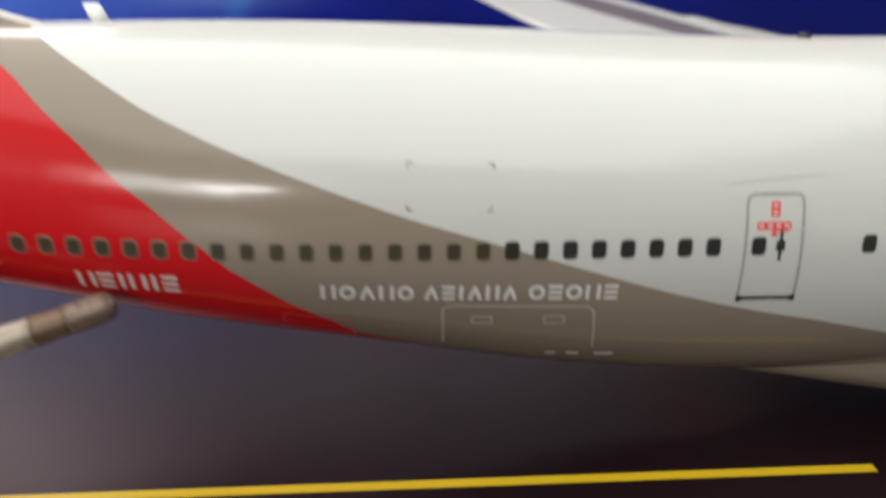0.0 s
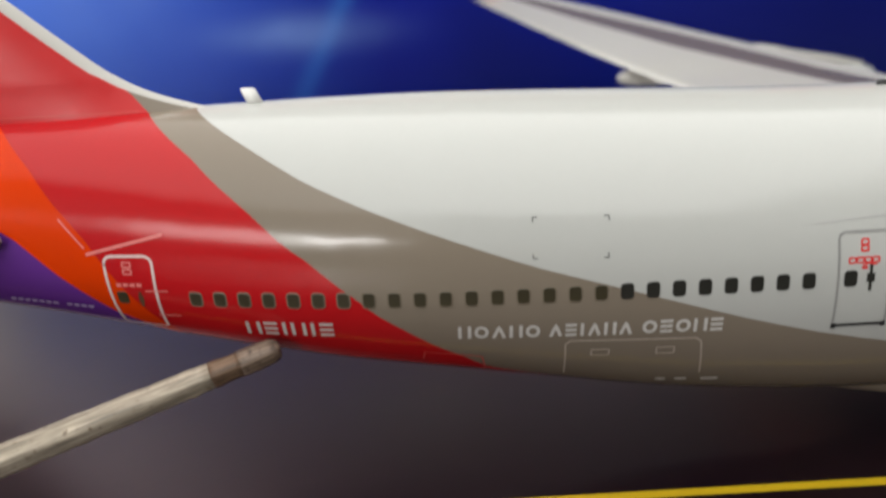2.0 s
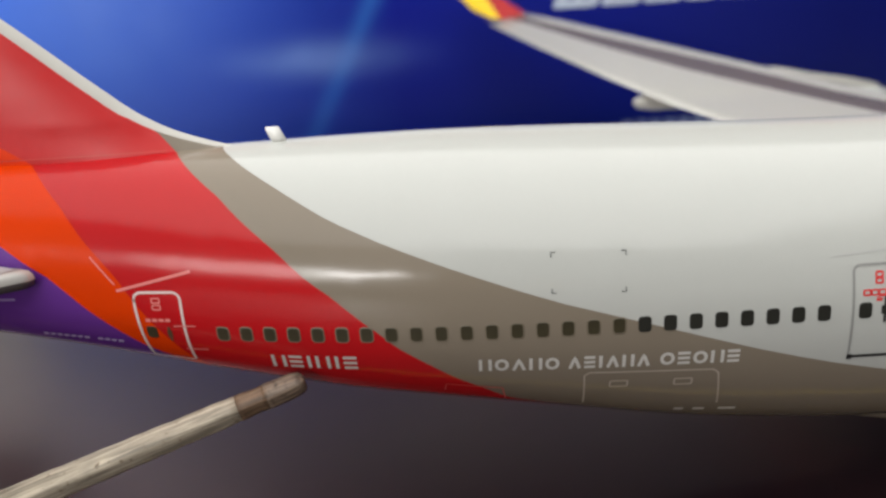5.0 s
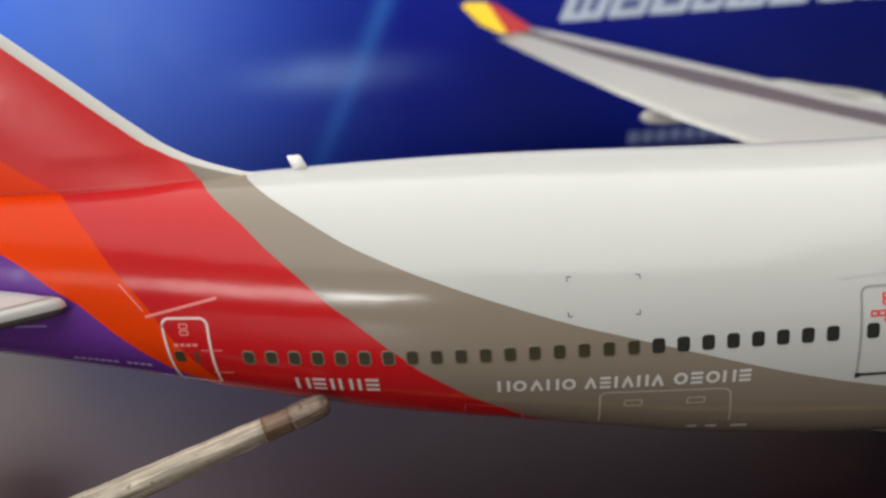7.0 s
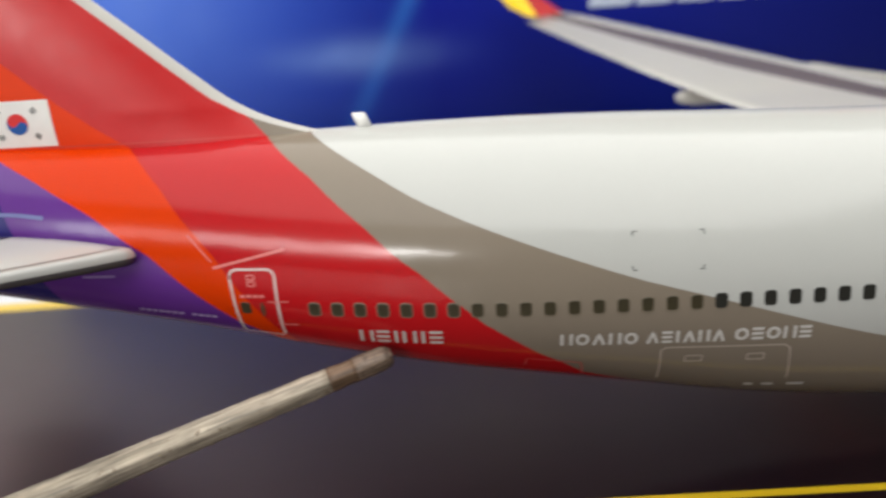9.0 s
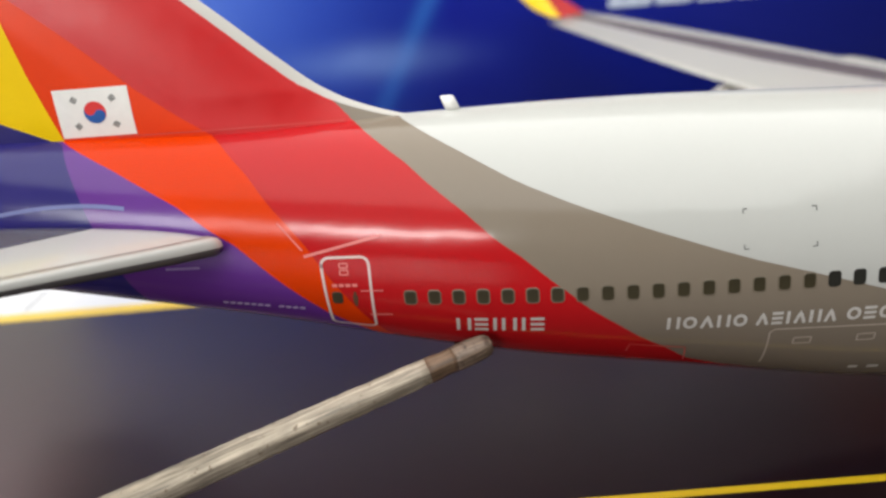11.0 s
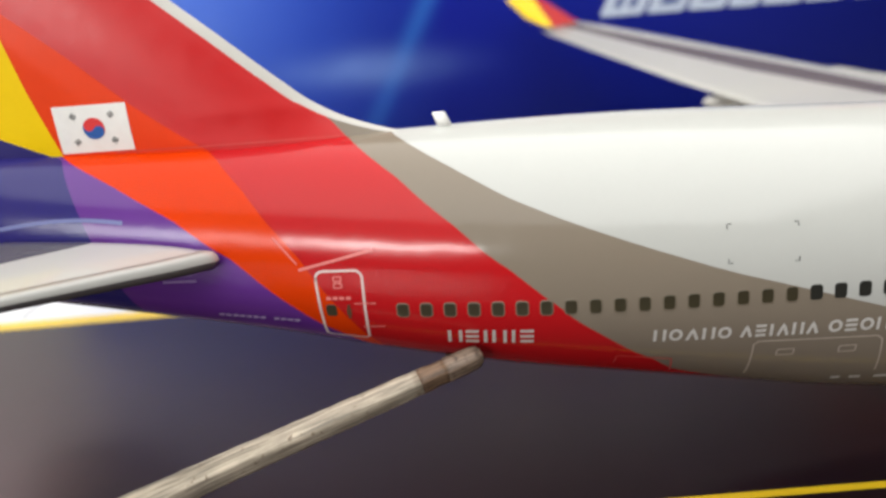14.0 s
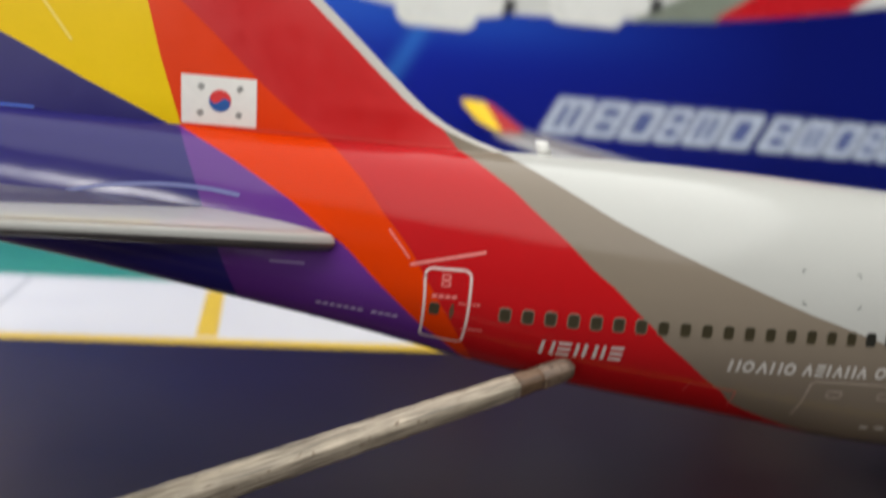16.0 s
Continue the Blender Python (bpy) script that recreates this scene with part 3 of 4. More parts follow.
part("notice", ribbon_into(bmesh.new(), [(73.0, 1.95), (73.6, 2.1), (74.4, 1.95)], 0.14), INKRED, door, "small red lettering bar")
for z in (2.1, -1.2):
    part("hinge_mark", ribbon_into(bmesh.new(), [(75.2, z), (77.2, z)], 0.1), INKPALEGREY, door)
part("door_rail", ribbon_into(bmesh.new(), [(68.5, 6.15), (78.2, 6.8)], 0.13), INKPALEGREY, airplane)

# cargo doors
cargo = part("cargo_door", ribbon_into(bmesh.new(), [(44.4, -10.4), (44.1, -5.4), (44.6, -4.95), (57.2, -5.2), (57.8, -5.7), (58.5, -10.6)], 0.17), INKPALE, airplane, "cargo door outlined in pale taupe")
for x in (46.8, 53.4):
    part("latch", ribbon_into(bmesh.new(), rounded(x, -7.15, x + 1.8, -6.3, 0.15), 0.16, closed=True, step=0.4), INKPALE, cargo)
part("cargo_door", ribbon_into(bmesh.new(), [(29.6, -7.6), (29.8, -6.3), (35.7, -7.1), (36.1, -9.6)], 0.13), INKDIM, airplane, "small hatch outlined in dim red")


def shape_into(bm, kind, x0, z0, x1, z1, pen):
    """One plain shape in place of a sign: uprights, stacked bars, a ring or a wedge."""
    h = z1 - z0
    if kind == "ring":
        ribbon_into(bm, rounded(x0 + pen / 2, z0 + pen / 2, x1 - pen / 2, z1 - pen / 2, min(x1 - x0, h) * 0.38), pen, closed=True, step=0.25)
    elif kind == "wedge":
        ribbon_into(bm, [(x0 + pen / 2, z0), ((x0 + x1) / 2, z1 - pen * 0.4), (x1 - pen / 2, z0)], pen, step=0.3)
    elif kind == "stack":
        for k in range(3):
            patch_into(bm, x0, z0 + k * (h - pen) / 2, x1, z0 + k * (h - pen) / 2 + pen)
    else:
        n = {"bar": 1, "pair": 2}[kind]
        for k in range(n):
            x = x0 + (k * (x1 - x0 - pen) / (n - 1) if n > 1 else (x1 - x0 - pen) / 2)
            patch_into(bm, x, z0, x + pen, z1)
    return bm


def word_shapes(name, x0, x1, z0, z1, kinds, drop, pen, label):
    """A word as a row of plain shapes, one for each sign, in the width that the signs take."""
    widths = [{"bar": 0.45, "pair": 1.0, "ring": 1.08, "wedge": 1.1, "stack": 0.92}[k] for k in kinds]
    gap = 0.24
    unit = (x1 - x0) / (sum(widths) + gap * (len(kinds) - 1))
    x = x0
    for kind, w in zip(kinds, widths):
        d = drop * (x - x0) / (x1 - x0)
        part(name, shape_into(bmesh.new(), kind, x, z0 + d, x + w * unit, z1 + d, pen), LETTERINK, airplane, label)
        x += (w + gap) * unit


word_shapes("registration_bar", 11.5, 20.7, -3.85, -2.05, ("pair", "stack", "bar", "pair", "bar", "stack"), 0.0, 0.36, "white lettering bar on red paint")
for x0, x1, kinds in ((33.3, 41.5, ("pair", "ring", "wedge", "pair", "ring")), (42.4, 50.7, ("wedge", "stack", "bar", "wedge", "pair", "wedge")), (51.7, 59.7, ("ring", "stack", "ring", "pair", "stack"))):
    word_shapes("title_bar", x0, x1, -4.2 - (x0 - 33) * 0.006, -2.65 - (x0 - 33) * 0.006, kinds, -0.08, 0.34, "white lettering shape on taupe paint")
for x0, x1 in ((54.3, 55.3), (56.3, 57.5), (59.0, 60.8)):
    part("marking_bar", patch_into(bmesh.new(), x0, -12.1, x1, -11.65), LETTERINK, airplane)
VIOLETINK = material("pale_violet_ink", (0.42, 0.33, 0.55), rough=0.45)
for i in range(12):
    if i != 7:
        x = -14 + i * 0.78
        part("type_bar", patch_into(bmesh.new(), x, 0.0 - (x + 14) * 0.1, x + 0.6, 0.32 - (x + 14) * 0.1), VIOLETINK, airplane)
part("type_bar", patch_into(bmesh.new(), -19.4, 4.65, -15.6, 4.9), material("violet_ink", (0.28, 0.18, 0.42), rough=0.45), airplane)
for x, z, sx, sz in ((41.05, 8.2, 1, -1), (48.45, 8.0, -1, -1), (40.95, 4.35, 1, 1), (48.25, 4.15, -1, 1)):
    bm = ribbon_into(bmesh.new(), [(x, z + 0.45 * sz), (x, z), (x + 0.45 * sx, z)], 0.11, step=0.3)
    part("corner_mark", bm, INKBLACK, airplane)
part("panel_line", ribbon_into(bmesh.new(), [(-6.6, 9.2), (-4.2, 6.2)], 0.16), INKPINK, airplane)
bm = ribbon_into(bmesh.new(), [(x, curve_at(x, (-44, -40, -34, -27, -21), (9.5, 11.0, 12.0, 12.1, 11.3))) for x in range(-44, -22)], 0.42)
part("tailplane_seal", bm, material("seal_grey", (0.13, 0.15, 0.36), rough=0.4), airplane)

part("fin_seam", ribbon_into(bmesh.new(), [(-24.0, 18.55), (-12.0, 18.5), (1.0, 18.3)], 0.13, where=on_fin), INKDIM, airplane)

# flag on the fin
FLAG = (-29.85, 18.75, -21.65, 24.1)
flag = part("flag", patch_into(bmesh.new(), *FLAG, slant=-0.2, where=on_fin, step=0.9, lift=0.06), INKWHITE, airplane, "white national flag with a red and blue disc")
fx, fz, fr = -25.75, 21.45, 1.22


def fin_polygon(points, lift):
    bm = bmesh.new()
    bm.faces.new([bm.verts.new(on_fin(x, z, lift)) for x, z in points])
    return bm


tilt = radians(-32)


def spun(r, a):
    return fx + r * math.cos(a + tilt), fz + r * math.sin(a + tilt)


def half_disc(upper):
    """Half of the disc, with the wavy edge between two small half circles."""
    s = 1 if upper else -1
    pts = [spun(fr, s * math.pi * i / 16) for i in range(17)]
    wave = []
    for cx, flip in ((-fr / 2, -1), (fr / 2, 1)):
        for i in range(1, 9):
            a = math.pi - math.pi * i / 8
            u, v = cx + fr / 2 * math.cos(a), flip * fr / 2 * math.sin(a)
            wave.append((fx + u * math.cos(tilt) - v * math.sin(tilt), fz + u * math.sin(tilt) + v * math.cos(tilt)))
    return pts + wave[:-1]


for upper, ink in ((True, INKRED), (False, INKBLUE)):
    bm = fin_polygon(half_disc(upper), 0.12)
    bmesh.ops.triangulate(bm, faces=bm.faces)
    part("disc_half", bm, ink, flag)
for sx, sz in ((-1, 1), (1, 1), (-1, -1), (1, -1)):
    bm = bmesh.new()
    cx, cz = fx + sx * 2.1, fz + sz * 1.45
    a = math.atan2(sx * 1.0, -sz * 1.4)
    for k in (-1, 0, 1):
        mx, mz = cx + sx * 0.23 * k * 0.82, cz + sz * 0.23 * k * 0.57
        ux, uz = 0.32 * 0.57, -0.32 * 0.82 * sx * sz
        ribbon_into(bm, [(mx - ux, mz - uz), (mx + ux, mz + uz)], 0.13, where=on_fin, lift=0.1)
    part("trigram", bm, INKBLACK, flag)
part("rudder_hinge", ribbon_into(bmesh.new(), [(-56.0, 48), (-50.8, 39.4), (-46.6, 33.4), (-41.6, 26.6)], 0.3, where=on_fin), material("hinge_yellow", (0.95, 0.72, 0.12), rough=0.4), airplane)

# small aerials and masts
part("antenna", blade([(12.4, 18.0), (14.1, 18.0), (13.2, 19.9), (11.7, 19.9)], 0.5, 0.1), INKWHITE, airplane, "white blade antenna")
part("antenna", blade([(80.2, 16.2), (81.8, 16.2), (81.5, 16.85), (80.5, 16.85)], 0.5, 0.1), INKBLACK, airplane, "small black antenna")
part("drain_mast", blade([(10.9, -6.2), (12.1, -6.2), (11.8, -8.1), (11.2, -8.1)], 0.4, 0.08, -5.9), INKBLACK, airplane, "small black drain mast")

# ---- mat, boxes, stick and room ----
def slab_into(bm, x0, y0, x1, y1, z0, z1, slope=0.0):
    """A flat piece on the mat in mm; heights over the mat's face; slope turns its long edges."""
    pts = ((x0, y0 + slope * x0), (x1, y0 + slope * x1), (x1, y1 + slope * x1), (x0, y1 + slope * x0))
    low = [bm.verts.new(Vector((x, y, z0)) * MM) for x, y in pts]
    top = [bm.verts.new(Vector((x, y, z1)) * MM) for x, y in pts]
    for i in range(4):
        bm.faces.new((low[i], low[(i + 1) % 4], top[(i + 1) % 4], top[i]))
    bm.faces.new(top)
    bm.faces.new(low[::-1])
    bmesh.ops.recalc_face_normals(bm, faces=bm.faces)
    return bm


ASPHALT = material("printed_dark_grey", (0.009, 0.0036, 0.0046), rough=0.33, vary=0.3, grain=260.0, spec=0.37, uneven=0.12)
MATYELLOW = material("printed_yellow", (0.64, 0.43, 0.012), rough=0.4, vary=0.06)
MATWHITE = material("printed_white", (0.60, 0.60, 0.62), rough=0.4, vary=0.04)
MATGREEN = material("printed_green", (0.02, 0.22, 0.15), rough=0.4, vary=0.08)
MATGREY = material("printed_grey", (0.36, 0.37, 0.39), rough=0.4)

ASPHALT.node_tree.nodes["Principled BSDF"].inputs["Specular Tint"].default_value = (1.0, 0.72, 0.77, 1)

mat_thing = thing("airport_mat", (0, 0, 0), "printed airport play mat with dark apron and yellow lines", "mat")
part("apron", slab_into(bmesh.new(), -330, -220, 470, 320, -1.2, 0.0), ASPHALT, mat_thing, "dark grey printed apron", smooth=False)
part("taxi_line", slab_into(bmesh.new(), -330, -14.35, 88, -13.1, 0.0, 0.05, -0.005), MATYELLOW, mat_thing, "yellow printed line", smooth=False)
part("taxi_line", slab_into(bmesh.new(), -330, 60.3, 470, 64.3, 0.0, 0.05, 0.012), MATYELLOW, mat_thing, "yellow printed line", smooth=False)
part("stand_area", slab_into(bmesh.new(), -330, 64.3, 470, 113, 0.0, 0.05, 0.012), MATWHITE, mat_thing, "white printed parking area", smooth=False)
part("grass_strip", slab_into(bmesh.new(), -330, 113, 470, 165, 0.0, 0.05, 0.012), MATGREEN, mat_thing, "green printed strip", smooth=False)
for x in (-31, -160, 98, 227, 356):
    bm = bmesh.new()
    pts = [(x, 65.0), (x + 4, 65.0)] + [(x + 2 + 2 * math.cos(a), 103 + 2 * math.sin(a)) for a in (math.pi * i / 8 for i in range(9))]
    low, top = ([bm.verts.new(Vector((px, py, h)) * MM) for px, py in pts] for h in (0.0, 0.08))
    bm.faces.new(top)
    for i in range(len(pts)):
        j = (i + 1) % len(pts)
        bm.faces.new((low[i], low[j], top[j], top[i]))
    bmesh.ops.recalc_face_normals(bm, faces=bm.faces)
    part("stand_line", bm, MATYELLOW, mat_thing, "short yellow printed line", smooth=False)
bm = slab_into(bmesh.new(), -70.6, 65, -69.7, 110, 0.03, 0.07)
part("joint_line", bm, MATGREY, mat_thing, smooth=False)

# the aircraft's carton behind it: printed front in layers
FRONT = 174.0
DRAWN = (FRONT + 105) / 309      # the drawing's scale on the carton


def art_at(x, z):
    return 5 + (x - 5) * DRAWN, 34 + (z - 34) * DRAWN


def print_into(bm, points, lift):
    """A printed shape on the carton's front from (x, z) outlines, z over the fuselage axis."""
    f = bm.faces.new([bm.verts.new(place(ax, FRONT - lift, az)) for ax, az in (art_at(x, z) for x, z in points)])
    bmesh.ops.triangulate(bm, faces=[f])
    return bm


def smooth_line(points, n=8):
    out = []
    for i in range(len(points) - 1):
        for k in range(n):
            x = points[i][0] + (points[i + 1][0] - points[i][0]) * k / n
            out.append((x, curve_at(x, [p[0] for p in points], [p[1] for p in points])))
    return out + [points[-1]]


def print_blue():
    """Blue print: brighter towards one end, a diagonal ray of light, a pale cloud and a painted reflection."""
    m = material("printed_blue", (0.006, 0.012, 0.2), rough=0.3, vary=0.04, grain=60.0, spec=0.2)
    nt = m.node_tree
    b = nt.nodes["Principled BSDF"]
    pos = nt.nodes.new("ShaderNodeNewGeometry")
    sep = nt.nodes.new("ShaderNodeSeparateXYZ")
    nt.links.new(pos.outputs["Position"], sep.inputs[0])

    def math_node(op, *ins):
        n = nt.nodes.new("ShaderNodeMath")
        n.operation = op
        for i, v in enumerate(ins):
            if isinstance(v, (int, float)):
                n.inputs[i].default_value = v
            else:
                nt.links.new(v, n.inputs[i])
        return n.outputs[0]

    def bell(cx, cz, sx, sz):
        cx, cz = art_at(cx, cz)
        u = math_node("DIVIDE", math_node("SUBTRACT", sep.outputs[0], cx * MM), sx * MM)
        v = math_node("DIVIDE", math_node("SUBTRACT", sep.outputs[2], (cz + AXIS) * MM), sz * MM)
        d = math_node("ADD", math_node("MULTIPLY", u, u), math_node("MULTIPLY", v, v))
        return math_node("POWER", 2.718, math_node("MULTIPLY", d, -1.0))

    # distance from the ray of light
    lean = math_node("SUBTRACT", math_node("SUBTRACT", sep.outputs[0], 1.5 * MM), math_node("MULTIPLY", math_node("SUBTRACT", sep.outputs[2], AXIS * MM), 0.53))
    near = math_node("DIVIDE", lean, 3.2 * MM)
    ray = math_node("POWER", 2.718, math_node("MULTIPLY", math_node("MULTIPLY", near, near), -1.0))
    fade = nt.nodes.new("ShaderNodeMapRange")
    nt.links.new(sep.outputs[2], fade.inputs["Value"])
    fade.inputs["From Min"].default_value, fade.inputs["From Max"].default_value = (AXIS - 28) * MM, (AXIS + 45) * MM
    fade.inputs["To Min"].default_value, fade.inputs["To Max"].default_value = 0.06, 0.55
    side_glow = nt.nodes.new("ShaderNodeMapRange")
    nt.links.new(sep.outputs[0], side_glow.inputs["Value"])
    side_glow.inputs["From Min"].default_value, side_glow.inputs["From Max"].default_value = 0.02, -0.1
    sheen_cloud_noise = nt.nodes.new("ShaderNodeTexNoise")
    sheen_cloud_noise.inputs["Scale"].default_value = 45
    nt.links.new(pos.outputs["Position"], sheen_cloud_noise.inputs["Vector"])

    def blend(fac, base, colour):
        n = nt.nodes.new("ShaderNodeMix")
        n.data_type = "RGBA"
        nt.links.new(fac, n.inputs[0])
        if isinstance(base, tuple):
            n.inputs[6].default_value = (*base, 1)
        else:
            nt.links.new(base, n.inputs[6])
        n.inputs[7].default_value = (*colour, 1)
        return n.outputs[2]

    upper = nt.nodes.new("ShaderNodeMapRange")
    nt.links.new(sep.outputs[2], upper.inputs["Value"])
    upper.inputs["From Min"].default_value, upper.inputs["From Max"].default_value = (AXIS - 22) * MM, (AXIS + 40) * MM
    colour = blend(upper.outputs[0], (0.003, 0.006, 0.17), (0.006, 0.017, 0.37))
    colour = blend(math_node("MULTIPLY", side_glow.outputs[0], math_node("ADD", math_node("MULTIPLY", upper.outputs[0], 0.78), 0.22)), colour, (0.075, 0.225, 1.0))
    colour = blend(math_node("MULTIPLY", ray, fade.outputs[0]), colour, (0.05, 0.26, 0.80))
    # first bell paints the carton's glossy reflection into the colour, left of the ray
    sheen_cloud = math_node("MULTIPLY", math_node("ADD", bell(-4, 3, 20, 5), math_node("MULTIPLY", bell(-75, 28, 28, 26), 0.5)), math_node("ADD", math_node("MULTIPLY", sheen_cloud_noise.outputs["Fac"], 0.6), 0.15))
    colour = blend(sheen_cloud, colour, (0.26, 0.40, 0.85))
    far_end = nt.nodes.new("ShaderNodeMapRange")
    nt.links.new(sep.outputs[0], far_end.inputs["Value"])
    far_end.inputs["From Min"].default_value, far_end.inputs["From Max"].default_value = 0.025, 0.15
    far_end.inputs["To Max"].default_value = 0.74
    colour = blend(far_end.outputs[0], colour, (0.002, 0.004, 0.075))
    colour = blend(math_node("MULTIPLY", bell(20, 51, 60, 9), 0.45), colour, (0.03, 0.16, 0.75))
    nt.links.new(colour, b.inputs["Base Color"])
    return m


carton = thing("carton", place(80, 235, -AXIS), "blue and white printed cardboard carton for a model aircraft", "box")
bm = box_into(bmesh.new(), (-108, FRONT, -24.5), (302, FRONT + 66, 90), 0.6)
part("carton_body", bm, material("white_cardboard", (0.80, 0.80, 0.78), rough=0.35, vary=0.05, grain=120.0), carton, "white cardboard box", smooth=False)
SWOOSH = [(-116, 55), (-60, 58), (-15, 57), (5, 53), (20, 51.2), (64, 53), (132, 58), (181, 66), (285, 90), (319, 93)]
part("blue_print", print_into(bmesh.new(), smooth_line(SWOOSH) + [(319, -30.2), (-116, -30.2)], 0.06), print_blue(), carton, "glossy deep blue print with a ray of light", smooth=False)
PRINTGREY = material("printed_pale_grey", (0.70, 0.71, 0.69), rough=0.3, vary=0.08, grain=80.0)
PRINTOLIVE = material("printed_grey_green", (0.24, 0.27, 0.22), rough=0.3, vary=0.25, grain=50.0)
PRINTWHITE = material("printed_bright_white", (0.88, 0.88, 0.86), rough=0.3)
PRINTRED = material("printed_red", (0.62, 0.012, 0.02), rough=0.3)
PRINTDARK = material("printed_dark", (0.05, 0.05, 0.055), rough=0.3)
art = part("picture", print_into(bmesh.new(), smooth_line([(-107, 57), (-60, 60), (-15, 59), (5, 55), (20, 53), (64, 55), (132, 60)]) + [(150, 80), (100, 76.5), (23, 68.5), (0, 66.5), (-30, 68), (-107, 66)], 0.12), PRINTGREY, carton, "printed picture of an airliner", smooth=False)
part("printed_ground", print_into(bmesh.new(), [(100, 54.5), (133, 57.5), (152, 74), (130, 71), (116, 63)], 0.18), PRINTOLIVE, art, smooth=False)
part("printed_wing", print_into(bmesh.new(), [(23, 66.5), (60, 67.5), (145, 78), (158, 84), (140, 80.5), (70, 72), (23, 70)], 0.24), material("printed_mid_grey", (0.48, 0.48, 0.47), rough=0.3), art, smooth=False)
part("printed_windows", print_into(bmesh.new(), [(6, 61.8), (20, 61.0), (20.5, 64.4), (6.5, 65.0)], 0.24), PRINTDARK, art, smooth=False)
for x0, z0 in ((17.5, 45.5), (70, 51.5)):
    body = [(x + x0, z + z0) for x, z in rounded(0, 0.0, 28, 17.5, 5)]
    nac = part("printed_engine", print_into(bmesh.new(), body, 0.3), PRINTWHITE, art, smooth=False)
    part("printed_cone", print_into(bmesh.new(), [(x0 + 27, z0 + 4.5), (x0 + 36, z0 + 6), (x0 + 37, z0 + 11.5), (x0 + 27, z0 + 13.5)], 0.36), PRINTWHITE, nac, smooth=False)
    part("printed_exhaust", print_into(bmesh.new(), [(x0 + 36.5, z0 + 6), (x0 + 41, z0 + 8), (x0 + 41, z0 + 11.5), (x0 + 37, z0 + 12)], 0.42), PRINTDARK, nac, smooth=False)
tail = part("printed_tail", print_into(bmesh.new(), [(131, 58.0), (156, 61.6), (183, 66.6), (205, 82), (213.5, 93.5), (181.5, 93.5), (178, 91)], 0.3), PRINTRED, art, smooth=False)
part("printed_block", print_into(bmesh.new(), [(170, 77), (179, 78.5), (178, 81.5), (169.5, 80)], 0.36), PRINTWHITE, tail, smooth=False)
part("printed_tip", print_into(bmesh.new(), [(154, 81), (164, 84), (172, 93), (160, 89)], 0.36), PRINTRED, art, smooth=False)
part("printed_tip", print_into(bmesh.new(), [(160, 87), (168, 87), (173, 93.8), (163, 93.5)], 0.42), material("printed_gold", (0.75, 0.42, 0.03), rough=0.3), art, smooth=False)
part("printed_tip", print_into(bmesh.new(), [(163, 84), (168, 83), (172, 88), (166, 87)], 0.48), material("printed_navy", (0.02, 0.02, 0.12), rough=0.3), art, smooth=False)
# the title on the carton: slanting hollow blocks, and a small row below
OUTLINE = material("printed_outline", (0.58, 0.63, 0.76), rough=0.3)
FILLBLUE = material("printed_inner_blue", (0.10, 0.13, 0.34), rough=0.3)


def slanted(points, z0, lean=0.5):
    return [(x + (z - z0) * lean, z) for x, z in points]


# plain slanting blocks in place of the title's signs, with blue insets: left, bottom, right, top as shares of the block
HOLES = {"two": ((0.26, 0.18, 0.76, 0.42), (0.26, 0.58, 0.76, 0.82)), "one": ((0.26, 0.2, 0.74, 0.8),), "side": ((0.24, 0.18, 0.42, 0.82), (0.58, 0.18, 0.76, 0.82))}
TITLE = (("side", 1.16), ("two", 1.0), ("one", 1.0), ("two", 0.8), ("side", 1.05), ("one", 1.05), ("two", 1.0), ("side", 1.0), ("one", 0.95), ("two", 0.7), ("side", 1.0), ("one", 0.9), ("two", 1.0), ("side", 1.0))
x = 71.0
for i, (kind, wide) in enumerate(TITLE):
    if i == 6:
        x += 2.0
    z0, w = 13.6, 12.2 * wide
    block = part("title_block", print_into(bmesh.new(), slanted(rounded(x, z0, x + w, z0 + 13, 1.2), z0), 0.12), OUTLINE, carton, smooth=False)
    for a0, c0, a1, c1 in HOLES[kind]:
        hole = rounded(x + a0 * w, z0 + 13 * c0, x + a1 * w, z0 + 13 * c1, 0.5)
        part("title_inset", print_into(bmesh.new(), slanted(hole, z0), 0.2), FILLBLUE, block, smooth=False)
    x += w + 1.2
DIMTITLE = material("printed_dim_blue", (0.16, 0.18, 0.34), rough=0.3)
for i in range(9):
    a = 92.8 + i * 4.7
    part("small_title_block", print_into(bmesh.new(), [(a, -28.2), (a + 3.6, -28.2), (a + 4.2, -24.2), (a + 0.6, -24.2)], 0.12), DIMTITLE, carton, smooth=False)

# a plain white carton beyond the tail
carton2 = thing("carton", place(-190, 240, -AXIS), "plain white carton with a blue printed band", "box")
part("carton_body", box_into(bmesh.new(), (-290, 206, -24.5), (-112, 274, 84), 0.6), material("plain_white_card", (0.86, 0.86, 0.86), rough=0.4, vary=0.03, grain=120.0), carton2, smooth=False)
part("band", box_into(bmesh.new(), (-289, 205.8, -20), (-113, 206.1, -8)), material("band_blue", (0.06, 0.16, 0.5), rough=0.35, vary=0.3, grain=160.0), carton2, smooth=False)

# wooden stick leaning on the belly
TIP, FOOT = Vector((14.8, -12.9, -4.8)), Vector((-52.6, -29.9, -22.55))


